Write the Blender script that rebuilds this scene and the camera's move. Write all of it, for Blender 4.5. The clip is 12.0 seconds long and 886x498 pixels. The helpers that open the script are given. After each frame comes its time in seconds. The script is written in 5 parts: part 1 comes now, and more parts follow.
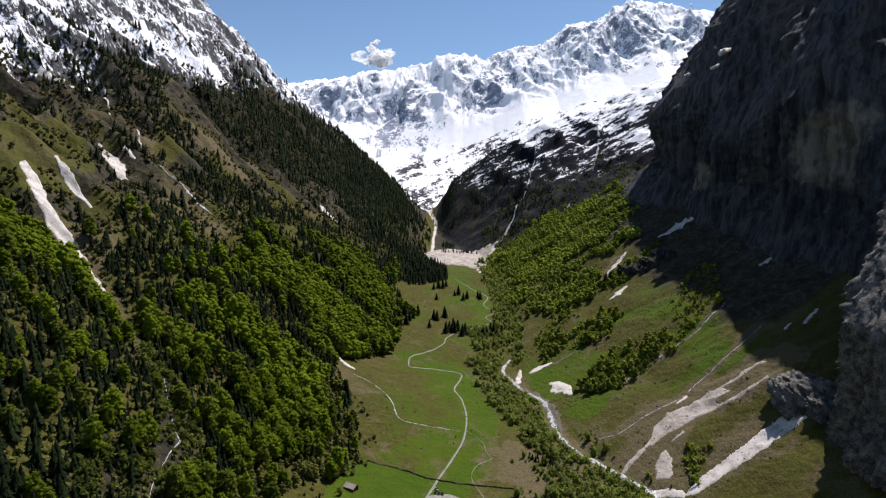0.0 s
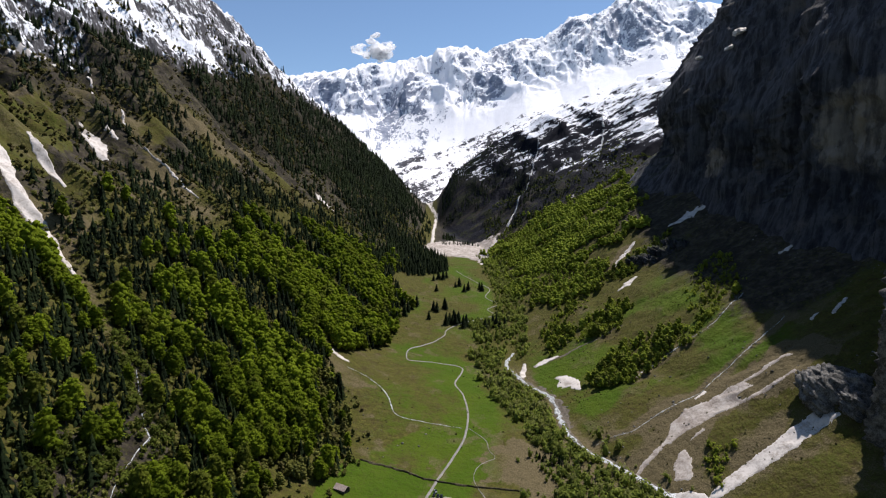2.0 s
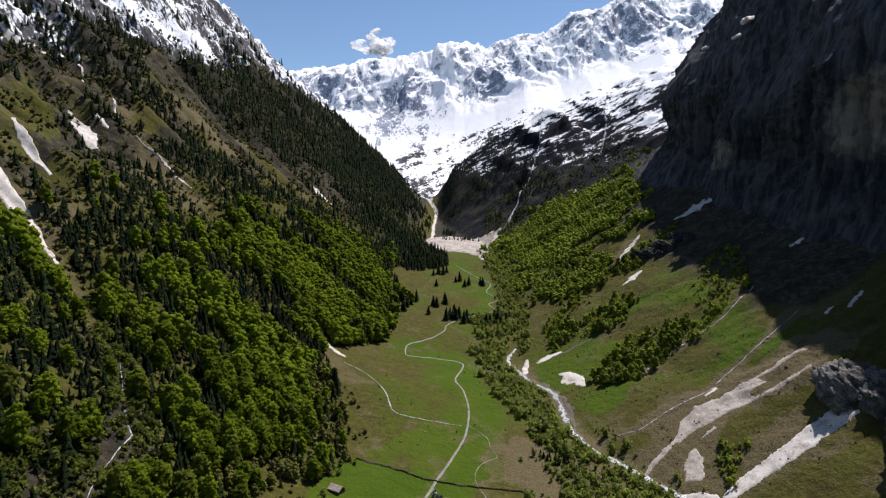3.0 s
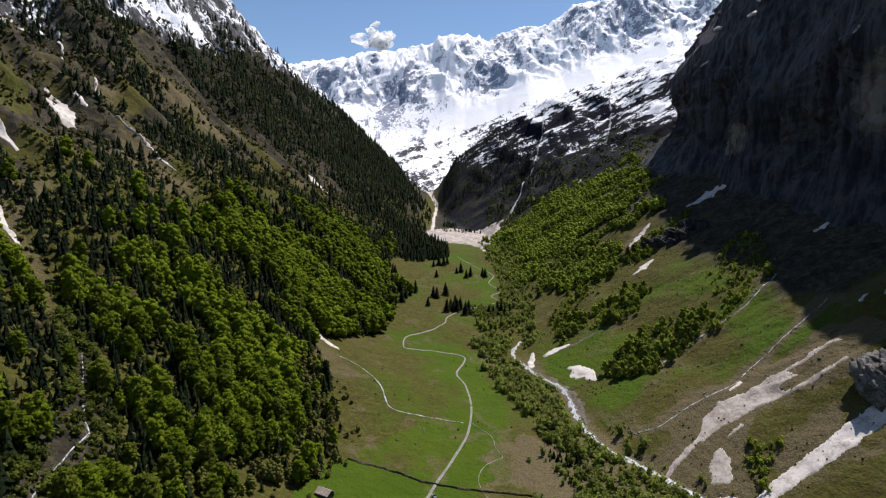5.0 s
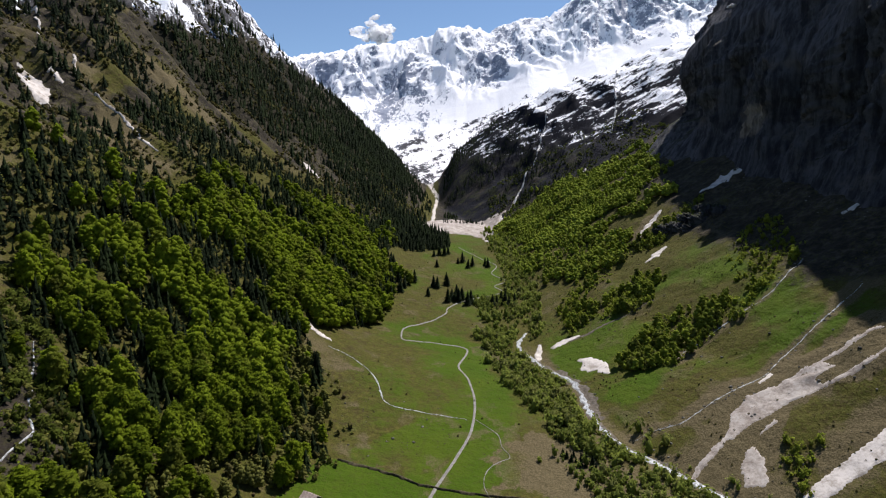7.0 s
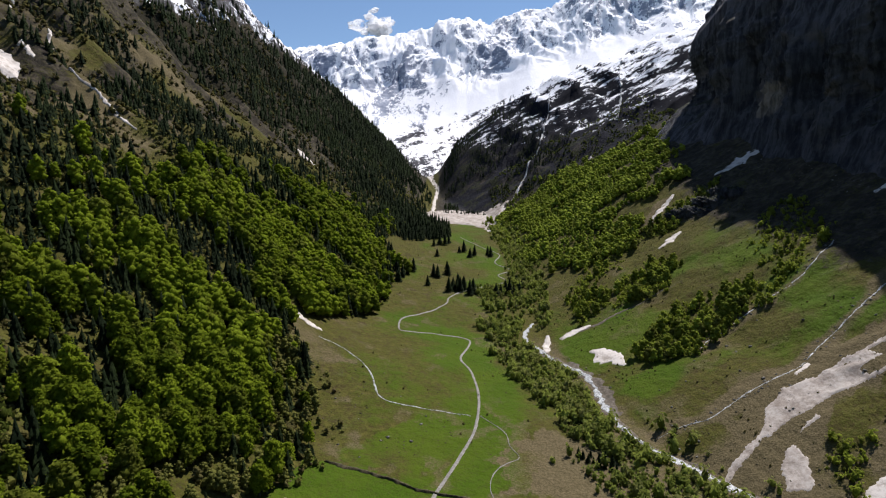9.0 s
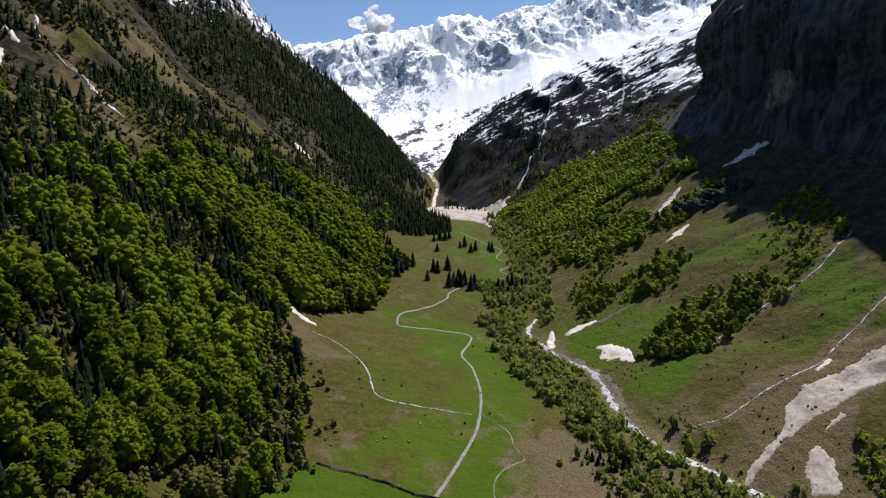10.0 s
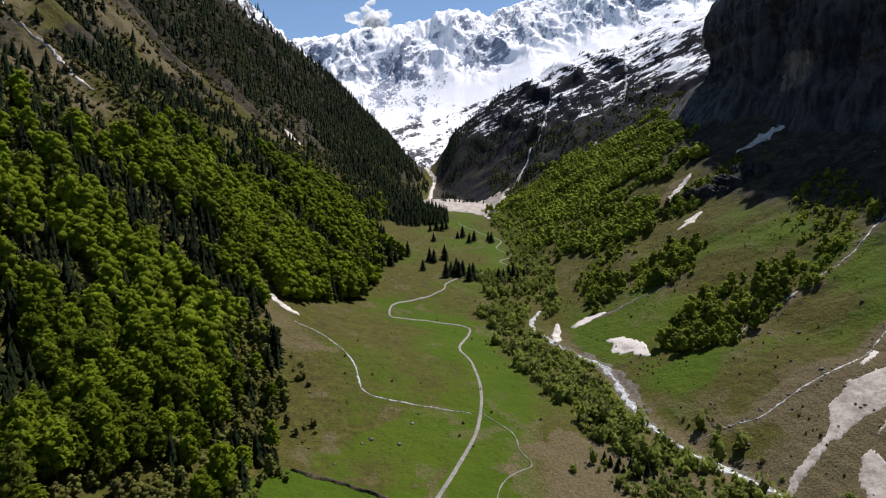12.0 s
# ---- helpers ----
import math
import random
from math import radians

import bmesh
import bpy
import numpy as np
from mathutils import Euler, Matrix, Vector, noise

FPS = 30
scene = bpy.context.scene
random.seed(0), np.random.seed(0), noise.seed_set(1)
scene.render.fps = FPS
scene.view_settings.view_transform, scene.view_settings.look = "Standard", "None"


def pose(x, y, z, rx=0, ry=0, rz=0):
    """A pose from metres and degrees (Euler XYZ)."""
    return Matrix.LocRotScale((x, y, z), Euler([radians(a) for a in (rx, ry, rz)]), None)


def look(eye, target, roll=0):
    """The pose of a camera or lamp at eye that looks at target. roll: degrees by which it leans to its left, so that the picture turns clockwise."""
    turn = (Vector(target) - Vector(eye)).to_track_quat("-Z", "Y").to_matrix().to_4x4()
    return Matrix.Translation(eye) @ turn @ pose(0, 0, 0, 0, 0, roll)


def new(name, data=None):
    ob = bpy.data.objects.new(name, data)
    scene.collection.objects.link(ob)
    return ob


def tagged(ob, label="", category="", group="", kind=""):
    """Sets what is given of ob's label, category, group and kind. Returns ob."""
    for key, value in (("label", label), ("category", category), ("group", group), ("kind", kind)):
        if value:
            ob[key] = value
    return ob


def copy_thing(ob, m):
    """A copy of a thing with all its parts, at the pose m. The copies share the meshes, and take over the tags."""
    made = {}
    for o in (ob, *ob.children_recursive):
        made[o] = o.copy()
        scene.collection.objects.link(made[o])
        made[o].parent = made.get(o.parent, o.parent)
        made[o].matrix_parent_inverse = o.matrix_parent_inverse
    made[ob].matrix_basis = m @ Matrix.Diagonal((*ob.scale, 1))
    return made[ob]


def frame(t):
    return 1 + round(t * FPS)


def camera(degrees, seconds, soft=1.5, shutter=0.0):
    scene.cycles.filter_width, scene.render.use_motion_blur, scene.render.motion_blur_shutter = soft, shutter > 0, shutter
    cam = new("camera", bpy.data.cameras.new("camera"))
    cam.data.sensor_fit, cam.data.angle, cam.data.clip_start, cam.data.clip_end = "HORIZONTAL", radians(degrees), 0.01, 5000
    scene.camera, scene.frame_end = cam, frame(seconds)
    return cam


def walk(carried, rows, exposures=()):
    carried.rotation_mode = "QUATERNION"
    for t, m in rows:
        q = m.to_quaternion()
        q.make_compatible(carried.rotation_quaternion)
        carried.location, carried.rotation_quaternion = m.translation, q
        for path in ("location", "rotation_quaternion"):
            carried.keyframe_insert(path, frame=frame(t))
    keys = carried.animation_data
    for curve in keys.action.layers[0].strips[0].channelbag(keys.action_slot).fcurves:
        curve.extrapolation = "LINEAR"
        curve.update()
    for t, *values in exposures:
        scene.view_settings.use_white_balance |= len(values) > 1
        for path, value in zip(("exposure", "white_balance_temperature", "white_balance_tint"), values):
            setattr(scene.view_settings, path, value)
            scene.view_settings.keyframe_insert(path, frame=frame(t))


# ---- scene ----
cam = camera(74.9, 12.0, soft=1.2)
METRES, EYE, TILT, LEAN, TURN = 260.0, 260.0, -5.0, 0.0, 0.0
ROWS = [
    (0.0, 0.0, 0.0, 0.0, -0.0, 0.0, 0.0),
    (0.5, 0.0002, 0.0392, -0.0124, 0.01, -0.06, -0.05),
    (1.0, 0.0002, 0.0787, -0.0249, 0.02, -0.13, -0.09),
    (1.5, 0.0004, 0.118, -0.0374, 0.04, -0.2, -0.13),
    (2.0, 0.0006, 0.1574, -0.0502, 0.04, -0.27, -0.17),
    (2.5, 0.0003, 0.197, -0.0627, 0.04, -0.37, -0.23),
    (3.0, 0.0004, 0.2364, -0.0753, 0.05, -0.48, -0.26),
    (5.0, 0.0013, 0.3946, -0.1268, 0.11, -0.69, -0.26),
    (5.5, 0.0014, 0.4341, -0.1396, 0.13, -0.73, -0.22),
    (6.0, 0.0018, 0.4737, -0.1523, 0.15, -0.81, -0.17),
    (6.5, 0.002, 0.5135, -0.1648, 0.17, -0.88, -0.13),
    (7.0, 0.0022, 0.5531, -0.1779, 0.19, -0.95, -0.12),
    (9.0, 0.0036, 0.7122, -0.2298, 0.27, -1.21, 0.14),
    (9.5, 0.0041, 0.7521, -0.2429, 0.29, -1.26, 0.19),
    (10.0, 0.0043, 0.7918, -0.2558, 0.31, -1.26, 0.17),
    (10.5, 0.0045, 0.8316, -0.2689, 0.35, -1.23, 0.14),
    (11.0, 0.0052, 0.8715, -0.2819, 0.35, -1.23, 0.11),
    (11.5, 0.0051, 0.9116, -0.2947, 0.18, -1.26, 0.06),
    (12.0, 0.0055, 0.9514, -0.3078, 0.03, -1.27, 0.0),
]
walk(cam, [(t, pose(0, 0, EYE, TILT, LEAN, TURN) @ pose(METRES * x, METRES * y, METRES * z, 90 + pitch, roll, yaw)) for t, x, y, z, yaw, pitch, roll in ROWS])

# ---- world, sun ----
SUN_EL, SUN_AZ = 60.0, 45.0  # degrees; azimuth from +y towards +x
world = bpy.data.worlds.new("sky")
scene.world = world
world.use_nodes = True
wn = world.node_tree.nodes
sky_tex = wn.new("ShaderNodeTexSky")
sky_tex.sky_type, sky_tex.sun_disc = "NISHITA", False
sky_tex.sun_elevation, sky_tex.sun_rotation = radians(SUN_EL), radians(SUN_AZ)
sky_tex.altitude, sky_tex.dust_density, sky_tex.ozone_density = 1500, 0.1, 3.2
wn["Background"].inputs[1].default_value = 0.095
world.node_tree.links.new(sky_tex.outputs[0], wn["Background"].inputs[0])
sun = new("sun", bpy.data.lights.new("sun", "SUN"))
sun.data.energy, sun.data.angle, sun.data.color = 5.0, radians(0.5), (1.0, 0.935, 0.925)
SUN_DIR = Vector((math.cos(radians(SUN_EL)) * math.sin(radians(SUN_AZ)), math.cos(radians(SUN_EL)) * math.cos(radians(SUN_AZ)), math.sin(radians(SUN_EL))))
scene.view_settings.exposure = 0.40
sun.matrix_world = look(SUN_DIR * 2000, (0, 0, 0))

# ---- materials ----
def material(name):
    m = bpy.data.materials.new(name)
    m.use_nodes = True
    nt = m.node_tree
    return m, nt, nt.nodes["Principled BSDF"]


def node(nt, kind, inputs=(), operation="", data_type="", interpolation_type="", attribute_name=""):
    n = nt.nodes.new("ShaderNode" + kind)
    if operation:
        n.operation = operation
    if data_type:
        n.data_type = data_type
    if interpolation_type:
        n.interpolation_type = interpolation_type
    if attribute_name:
        n.attribute_name = attribute_name
    for key, value in dict(inputs).items():
        if isinstance(value, bpy.types.NodeSocket):
            nt.links.new(value, n.inputs[key])
        else:
            n.inputs[key].default_value = value
    return n


def mix(nt, fac, a, b):
    n = node(nt, "Mix", {0: fac}, data_type="RGBA")
    for k, v in ((6, a), (7, b)):
        if isinstance(v, bpy.types.NodeSocket):
            nt.links.new(v, n.inputs[k])
        else:
            n.inputs[k].default_value = (*v, 1)
    return n.outputs[2]


def math_node(nt, op, a, b=0.0, clamp=False):
    n = node(nt, "Math", {0: a, 1: b}, operation=op)
    n.use_clamp = clamp
    return n.outputs[0]


def ramp(nt, fac, lo, hi):
    n = node(nt, "MapRange", {0: fac, 1: lo, 2: hi}, interpolation_type="SMOOTHSTEP")
    return n.outputs[0]


def noise_at(nt, vector, scale, detail=6, rough=0.6):
    return node(nt, "TexNoise", {"Vector": vector, "Scale": scale, "Detail": detail, "Roughness": rough}).outputs[0]


def place_of(nt, stretch=(1, 1, 1), rotation=(0, 0, 0)):
    g = node(nt, "NewGeometry")
    return node(nt, "Mapping", {"Vector": g.outputs["Position"], "Scale": stretch, "Rotation": rotation}).outputs[0]


def bump(nt, bsdf, value, strength, distance):
    b = node(nt, "Bump", {"Strength": strength, "Distance": distance, "Height": value})
    nt.links.new(b.outputs[0], bsdf.inputs["Normal"])


def put(nt, bsdf, colour, rough=0.9, spec=0.2):
    nt.links.new(colour, bsdf.inputs["Base Color"])
    bsdf.inputs["Roughness"].default_value = rough
    bsdf.inputs["Specular IOR Level"].default_value = spec


def ground_material():
    m, nt, b = material("valley_ground")
    p = place_of(nt)
    big, mid, fine = noise_at(nt, p, 0.02), noise_at(nt, p, 0.13), noise_at(nt, p, 0.9)
    cover = node(nt, "Attribute", attribute_name="cover")
    sep = node(nt, "SeparateColor", {0: cover.outputs["Color"]})
    wob = math_node(nt, "ADD", math_node(nt, "MULTIPLY", mid, 0.6), math_node(nt, "MULTIPLY", fine, 0.5))
    wob = math_node(nt, "SUBTRACT", wob, 0.55)

    def edge(value, lo=0.35, hi=0.65):
        return ramp(nt, math_node(nt, "ADD", value, math_node(nt, "MULTIPLY", wob, 1.3)), lo, hi)

    dull = mix(nt, ramp(nt, mid, 0.3, 0.7), (0.063, 0.060, 0.013), (0.050, 0.055, 0.008))
    dull = mix(nt, ramp(nt, fine, 0.50, 0.66), dull, (0.074, 0.066, 0.016))
    lush = mix(nt, ramp(nt, big, 0.35, 0.65), (0.041, 0.076, 0.003), (0.055, 0.084, 0.005))
    lush = mix(nt, ramp(nt, fine, 0.55, 0.8), lush, (0.052, 0.080, 0.010))
    bare = mix(nt, ramp(nt, fine, 0.35, 0.7), (0.072, 0.059, 0.028), (0.132, 0.106, 0.058))
    spots = ramp(nt, noise_at(nt, p, 0.42, 4, 0.7), 0.51, 0.58)
    dull = mix(nt, math_node(nt, "MULTIPLY", spots, 0.5), dull, (0.040, 0.026, 0.012))
    tuft = ramp(nt, noise_at(nt, p, 0.2, 5, 0.75), 0.53, 0.61)
    dull = mix(nt, math_node(nt, "MULTIPLY", tuft, 0.7), dull, (0.086, 0.078, 0.017))
    clod = ramp(nt, noise_at(nt, p, 0.07, 7, 0.75), 0.54, 0.61)
    dull = mix(nt, math_node(nt, "MULTIPLY", clod, 0.5), dull, (0.040, 0.028, 0.013))
    lush = mix(nt, math_node(nt, "MULTIPLY", spots, 0.3), lush, (0.045, 0.040, 0.012))
    rock = mix(nt, ramp(nt, mid, 0.35, 0.7), (0.023, 0.020, 0.015), (0.078, 0.065, 0.046))
    rock = mix(nt, math_node(nt, "MULTIPLY", ramp(nt, noise_at(nt, p, 0.3, 5, 0.7), 0.50, 0.60), 0.7), rock, (0.062, 0.060, 0.018))
    rock = mix(nt, math_node(nt, "MULTIPLY", ramp(nt, noise_at(nt, p, 0.22, 6, 0.75), 0.53, 0.62), 0.65), rock, (0.013, 0.012, 0.006))
    beyond = node(nt, "SeparateXYZ", {0: p})
    rock = mix(nt, math_node(nt, "MULTIPLY", ramp(nt, noise_at(nt, p, 0.045, 6, 0.7), 0.47, 0.56), 0.6), rock, (0.018, 0.015, 0.012))
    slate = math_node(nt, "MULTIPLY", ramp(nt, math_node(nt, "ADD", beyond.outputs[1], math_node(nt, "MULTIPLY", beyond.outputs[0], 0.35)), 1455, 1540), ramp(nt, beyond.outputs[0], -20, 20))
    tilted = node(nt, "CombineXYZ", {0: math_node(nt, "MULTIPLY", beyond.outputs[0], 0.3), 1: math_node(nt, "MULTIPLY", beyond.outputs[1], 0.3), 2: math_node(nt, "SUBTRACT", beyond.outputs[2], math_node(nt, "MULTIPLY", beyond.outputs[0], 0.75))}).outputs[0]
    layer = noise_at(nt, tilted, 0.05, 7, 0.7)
    # dark spur rock, its grazing shade and blue haze mixed into the colour
    shaded_slate = mix(nt, ramp(nt, layer, 0.50, 0.62), (0.008, 0.009, 0.014), mix(nt, ramp(nt, beyond.outputs[2], 380, 250), (0.012, 0.013, 0.018), (0.030, 0.026, 0.021)))
    shaded_slate = mix(nt, math_node(nt, "MULTIPLY", ramp(nt, noise_at(nt, p, 0.03, 5, 0.7), 0.50, 0.60), ramp(nt, beyond.outputs[2], 360, 240)), shaded_slate, (0.022, 0.025, 0.011))
    rock = mix(nt, slate, rock, shaded_slate)
    c = mix(nt, edge(sep.outputs[0], 0.2, 0.8), dull, lush)
    c = mix(nt, edge(sep.outputs[1], 0.25, 0.8), c, bare)
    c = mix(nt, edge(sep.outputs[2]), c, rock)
    # spruce belt floor: needle litter, with the trees' shade put into its colour
    litter = node(nt, "Attribute", attribute_name="needles_and_shade")
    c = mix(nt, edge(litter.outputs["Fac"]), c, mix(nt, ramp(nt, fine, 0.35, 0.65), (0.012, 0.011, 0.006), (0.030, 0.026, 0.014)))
    # lingering snow: streaks down the left flank, dashes along the tilted strata of the spur
    xyz = node(nt, "SeparateXYZ", {0: node(nt, "NewGeometry").outputs["Position"]})
    x_w, y_w, z_w = xyz.outputs[0], xyz.outputs[1], xyz.outputs[2]
    strata = math_node(nt, "SUBTRACT", z_w, math_node(nt, "MULTIPLY", x_w, 0.45))
    lay = node(nt, "CombineXYZ", {0: math_node(nt, "MULTIPLY", x_w, 0.22), 1: math_node(nt, "MULTIPLY", y_w, 0.22), 2: strata}).outputs[0]
    fall = node(nt, "CombineXYZ", {0: math_node(nt, "MULTIPLY", x_w, 0.30), 1: math_node(nt, "ADD", y_w, math_node(nt, "MULTIPLY", x_w, 0.55)), 2: math_node(nt, "MULTIPLY", z_w, 0.30)}).outputs[0]
    side = ramp(nt, x_w, -30, 30)
    long_streak = node(nt, "Mix", {0: side, 2: noise_at(nt, fall, 0.035, 9, 0.72), 3: noise_at(nt, lay, 0.042, 8, 0.68)}, data_type="FLOAT").outputs[0]
    fine_streak = node(nt, "Mix", {0: side, 2: noise_at(nt, fall, 0.20, 6, 0.8), 3: noise_at(nt, lay, 0.12, 6, 0.7)}, data_type="FLOAT").outputs[0]
    crest_rock = mix(nt, ramp(nt, fine_streak, 0.4, 0.6), (0.034, 0.033, 0.036), (0.108, 0.106, 0.108))
    c = mix(nt, math_node(nt, "MULTIPLY", ramp(nt, cover.outputs["Alpha"], 0.12, 0.45), ramp(nt, x_w, 30, -30)), c, crest_rock)
    sn = math_node(nt, "SUBTRACT", math_node(nt, "ADD", math_node(nt, "MULTIPLY", long_streak, 0.8), math_node(nt, "ADD", fine_streak, math_node(nt, "MULTIPLY", noise_at(nt, p, 0.12, 8, 0.75), 0.6))), 1.20)
    tilt = node(nt, "SeparateXYZ", {0: node(nt, "NewGeometry").outputs["Normal"]}).outputs[2]
    sn = math_node(nt, "ADD", sn, math_node(nt, "MULTIPLY", math_node(nt, "SUBTRACT", tilt, 0.68), 0.45))
    sn = math_node(nt, "ADD", cover.outputs["Alpha"], math_node(nt, "MULTIPLY", sn, 2.5))
    c = mix(nt, math_node(nt, "MULTIPLY", ramp(nt, sn, 0.51, 0.59), ramp(nt, cover.outputs["Alpha"], 0.03, 0.10)), c, (0.80, 0.82, 0.85))
    put(nt, b, c, 0.95, 0.1)
    bump(nt, b, math_node(nt, "ADD", math_node(nt, "MULTIPLY", fine, 0.6), math_node(nt, "MULTIPLY", mid, 3.0)), 0.9, 0.9)
    return m


def cliff_material():
    m, nt, b = material("cliff_rock")
    p = place_of(nt, (1, 1, 0.16))
    q = place_of(nt, (0.3, 0.3, 1))
    streak, band, fine = noise_at(nt, p, 0.09, 8), noise_at(nt, q, 0.03, 6), noise_at(nt, place_of(nt), 0.35, 8, 0.7)
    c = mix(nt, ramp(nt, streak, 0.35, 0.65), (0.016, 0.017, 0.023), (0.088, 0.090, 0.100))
    blot = math_node(nt, "ADD", math_node(nt, "MULTIPLY", band, 0.6), math_node(nt, "MULTIPLY", noise_at(nt, p, 0.035, 8, 0.7), 0.4))
    c = mix(nt, math_node(nt, "MULTIPLY", ramp(nt, blot, 0.52, 0.62), 0.8), c, (0.115, 0.105, 0.095))
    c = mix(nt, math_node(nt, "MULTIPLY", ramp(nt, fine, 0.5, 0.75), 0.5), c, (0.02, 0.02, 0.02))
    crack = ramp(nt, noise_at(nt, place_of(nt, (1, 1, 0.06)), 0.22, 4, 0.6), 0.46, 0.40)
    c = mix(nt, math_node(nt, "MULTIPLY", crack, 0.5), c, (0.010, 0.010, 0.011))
    # pale patches with ragged edges on the wall
    xyz = node(nt, "SeparateXYZ", {0: place_of(nt)})
    rough_edge = math_node(nt, "MULTIPLY", math_node(nt, "SUBTRACT", noise_at(nt, place_of(nt), 0.05, 8, 0.7), 0.5), 3.5)
    for y0, z0, a, b2 in ((655, 318, 48, 46), (948, 296, 30, 22)):
        across = math_node(nt, "POWER", math_node(nt, "ABSOLUTE", math_node(nt, "DIVIDE", math_node(nt, "SUBTRACT", xyz.outputs[1], float(y0)), float(a))), 3.0)
        upward = math_node(nt, "POWER", math_node(nt, "ABSOLUTE", math_node(nt, "DIVIDE", math_node(nt, "SUBTRACT", xyz.outputs[2], float(z0)), float(b2))), 3.0)
        far = math_node(nt, "ADD", math_node(nt, "ADD", across, upward), rough_edge)
        pale = mix(nt, ramp(nt, streak, 0.35, 0.6), (0.13, 0.11, 0.085), (0.40, 0.34, 0.26))
        c = mix(nt, math_node(nt, "MULTIPLY", ramp(nt, far, 1.5, 0.4), 0.55), c, pale)
    g = node(nt, "NewGeometry")
    nz = node(nt, "SeparateXYZ", {0: g.outputs["Normal"]}).outputs[2]
    c = mix(nt, ramp(nt, math_node(nt, "ADD", nz, math_node(nt, "MULTIPLY", fine, 0.5)), 0.85, 1.05), c, (0.022, 0.026, 0.010))
    put(nt, b, c, 0.85, 0.25)
    bump(nt, b, math_node(nt, "ADD", streak, fine), 1.0, 4.0)
    return m


def alpine_material():
    """Bare rock, tinted with distance haze, and snow of the high range: snow holds where it is not too steep."""
    m, nt, b = material("hazy_rock_and_snow")
    p = place_of(nt)
    n1, n2, n3 = noise_at(nt, p, 0.022, 12, 0.78), noise_at(nt, p, 0.08, 8, 0.75), noise_at(nt, place_of(nt, (1, 1, 3)), 0.02, 8)
    g = node(nt, "NewGeometry")
    nrm = node(nt, "SeparateXYZ", {0: g.outputs["Normal"]})
    cover = node(nt, "Attribute", attribute_name="cover")
    low = node(nt, "SeparateColor", {0: cover.outputs["Color"]}).outputs[0]
    broad = noise_at(nt, place_of(nt, (1, 0.6, 0.6), (0, 0, 0.5)), 0.0065, 5, 0.6)
    rib = noise_at(nt, place_of(nt, (1, 0.45, 0.45), (0, 0, 0.6)), 0.03, 6, 0.68)
    s = math_node(nt, "ADD", math_node(nt, "MULTIPLY", math_node(nt, "SUBTRACT", broad, 0.455), 1.8), math_node(nt, "MULTIPLY", math_node(nt, "SUBTRACT", rib, 0.5), 3.0))
    s = math_node(nt, "ADD", s, math_node(nt, "MULTIPLY", math_node(nt, "SUBTRACT", n2, 0.5), 3.0))
    s = math_node(nt, "ADD", s, math_node(nt, "MULTIPLY", math_node(nt, "SUBTRACT", nrm.outputs[2], 0.62), 1.6))
    s = math_node(nt, "SUBTRACT", s, math_node(nt, "MULTIPLY", nrm.outputs[0], 0.35))
    s = math_node(nt, "ADD", s, cover.outputs["Alpha"])
    xyz = node(nt, "SeparateXYZ", {0: g.outputs["Position"]})
    strata = math_node(nt, "SUBTRACT", xyz.outputs[2], math_node(nt, "MULTIPLY", xyz.outputs[0], 0.42))
    lay = node(nt, "CombineXYZ", {0: math_node(nt, "MULTIPLY", xyz.outputs[0], 0.22), 1: math_node(nt, "MULTIPLY", xyz.outputs[1], 0.22), 2: strata}).outputs[0]
    banded = math_node(nt, "MULTIPLY", math_node(nt, "SUBTRACT", noise_at(nt, lay, 0.03, 8, 0.65), 0.5), 3.2)
    s = math_node(nt, "ADD", s, math_node(nt, "MULTIPLY", banded, low))
    # distance haze is mixed into this pale blue-grey rock
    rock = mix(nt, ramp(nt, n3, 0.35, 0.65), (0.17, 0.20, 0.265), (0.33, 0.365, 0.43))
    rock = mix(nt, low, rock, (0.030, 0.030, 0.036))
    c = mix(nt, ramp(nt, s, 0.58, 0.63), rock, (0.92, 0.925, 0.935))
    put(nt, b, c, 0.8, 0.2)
    bump(nt, b, math_node(nt, "ADD", n1, math_node(nt, "MULTIPLY", n2, 0.5)), 0.45, 4.0)
    return m


GROUND, CLIFF, ALPINE = ground_material(), cliff_material(), alpine_material()


def set_cover(ob, rgba):
    a = ob.data.color_attributes.new("cover", "FLOAT_COLOR", "POINT")
    a.data.foreach_set("color", np.asarray(rgba, np.float32).ravel())


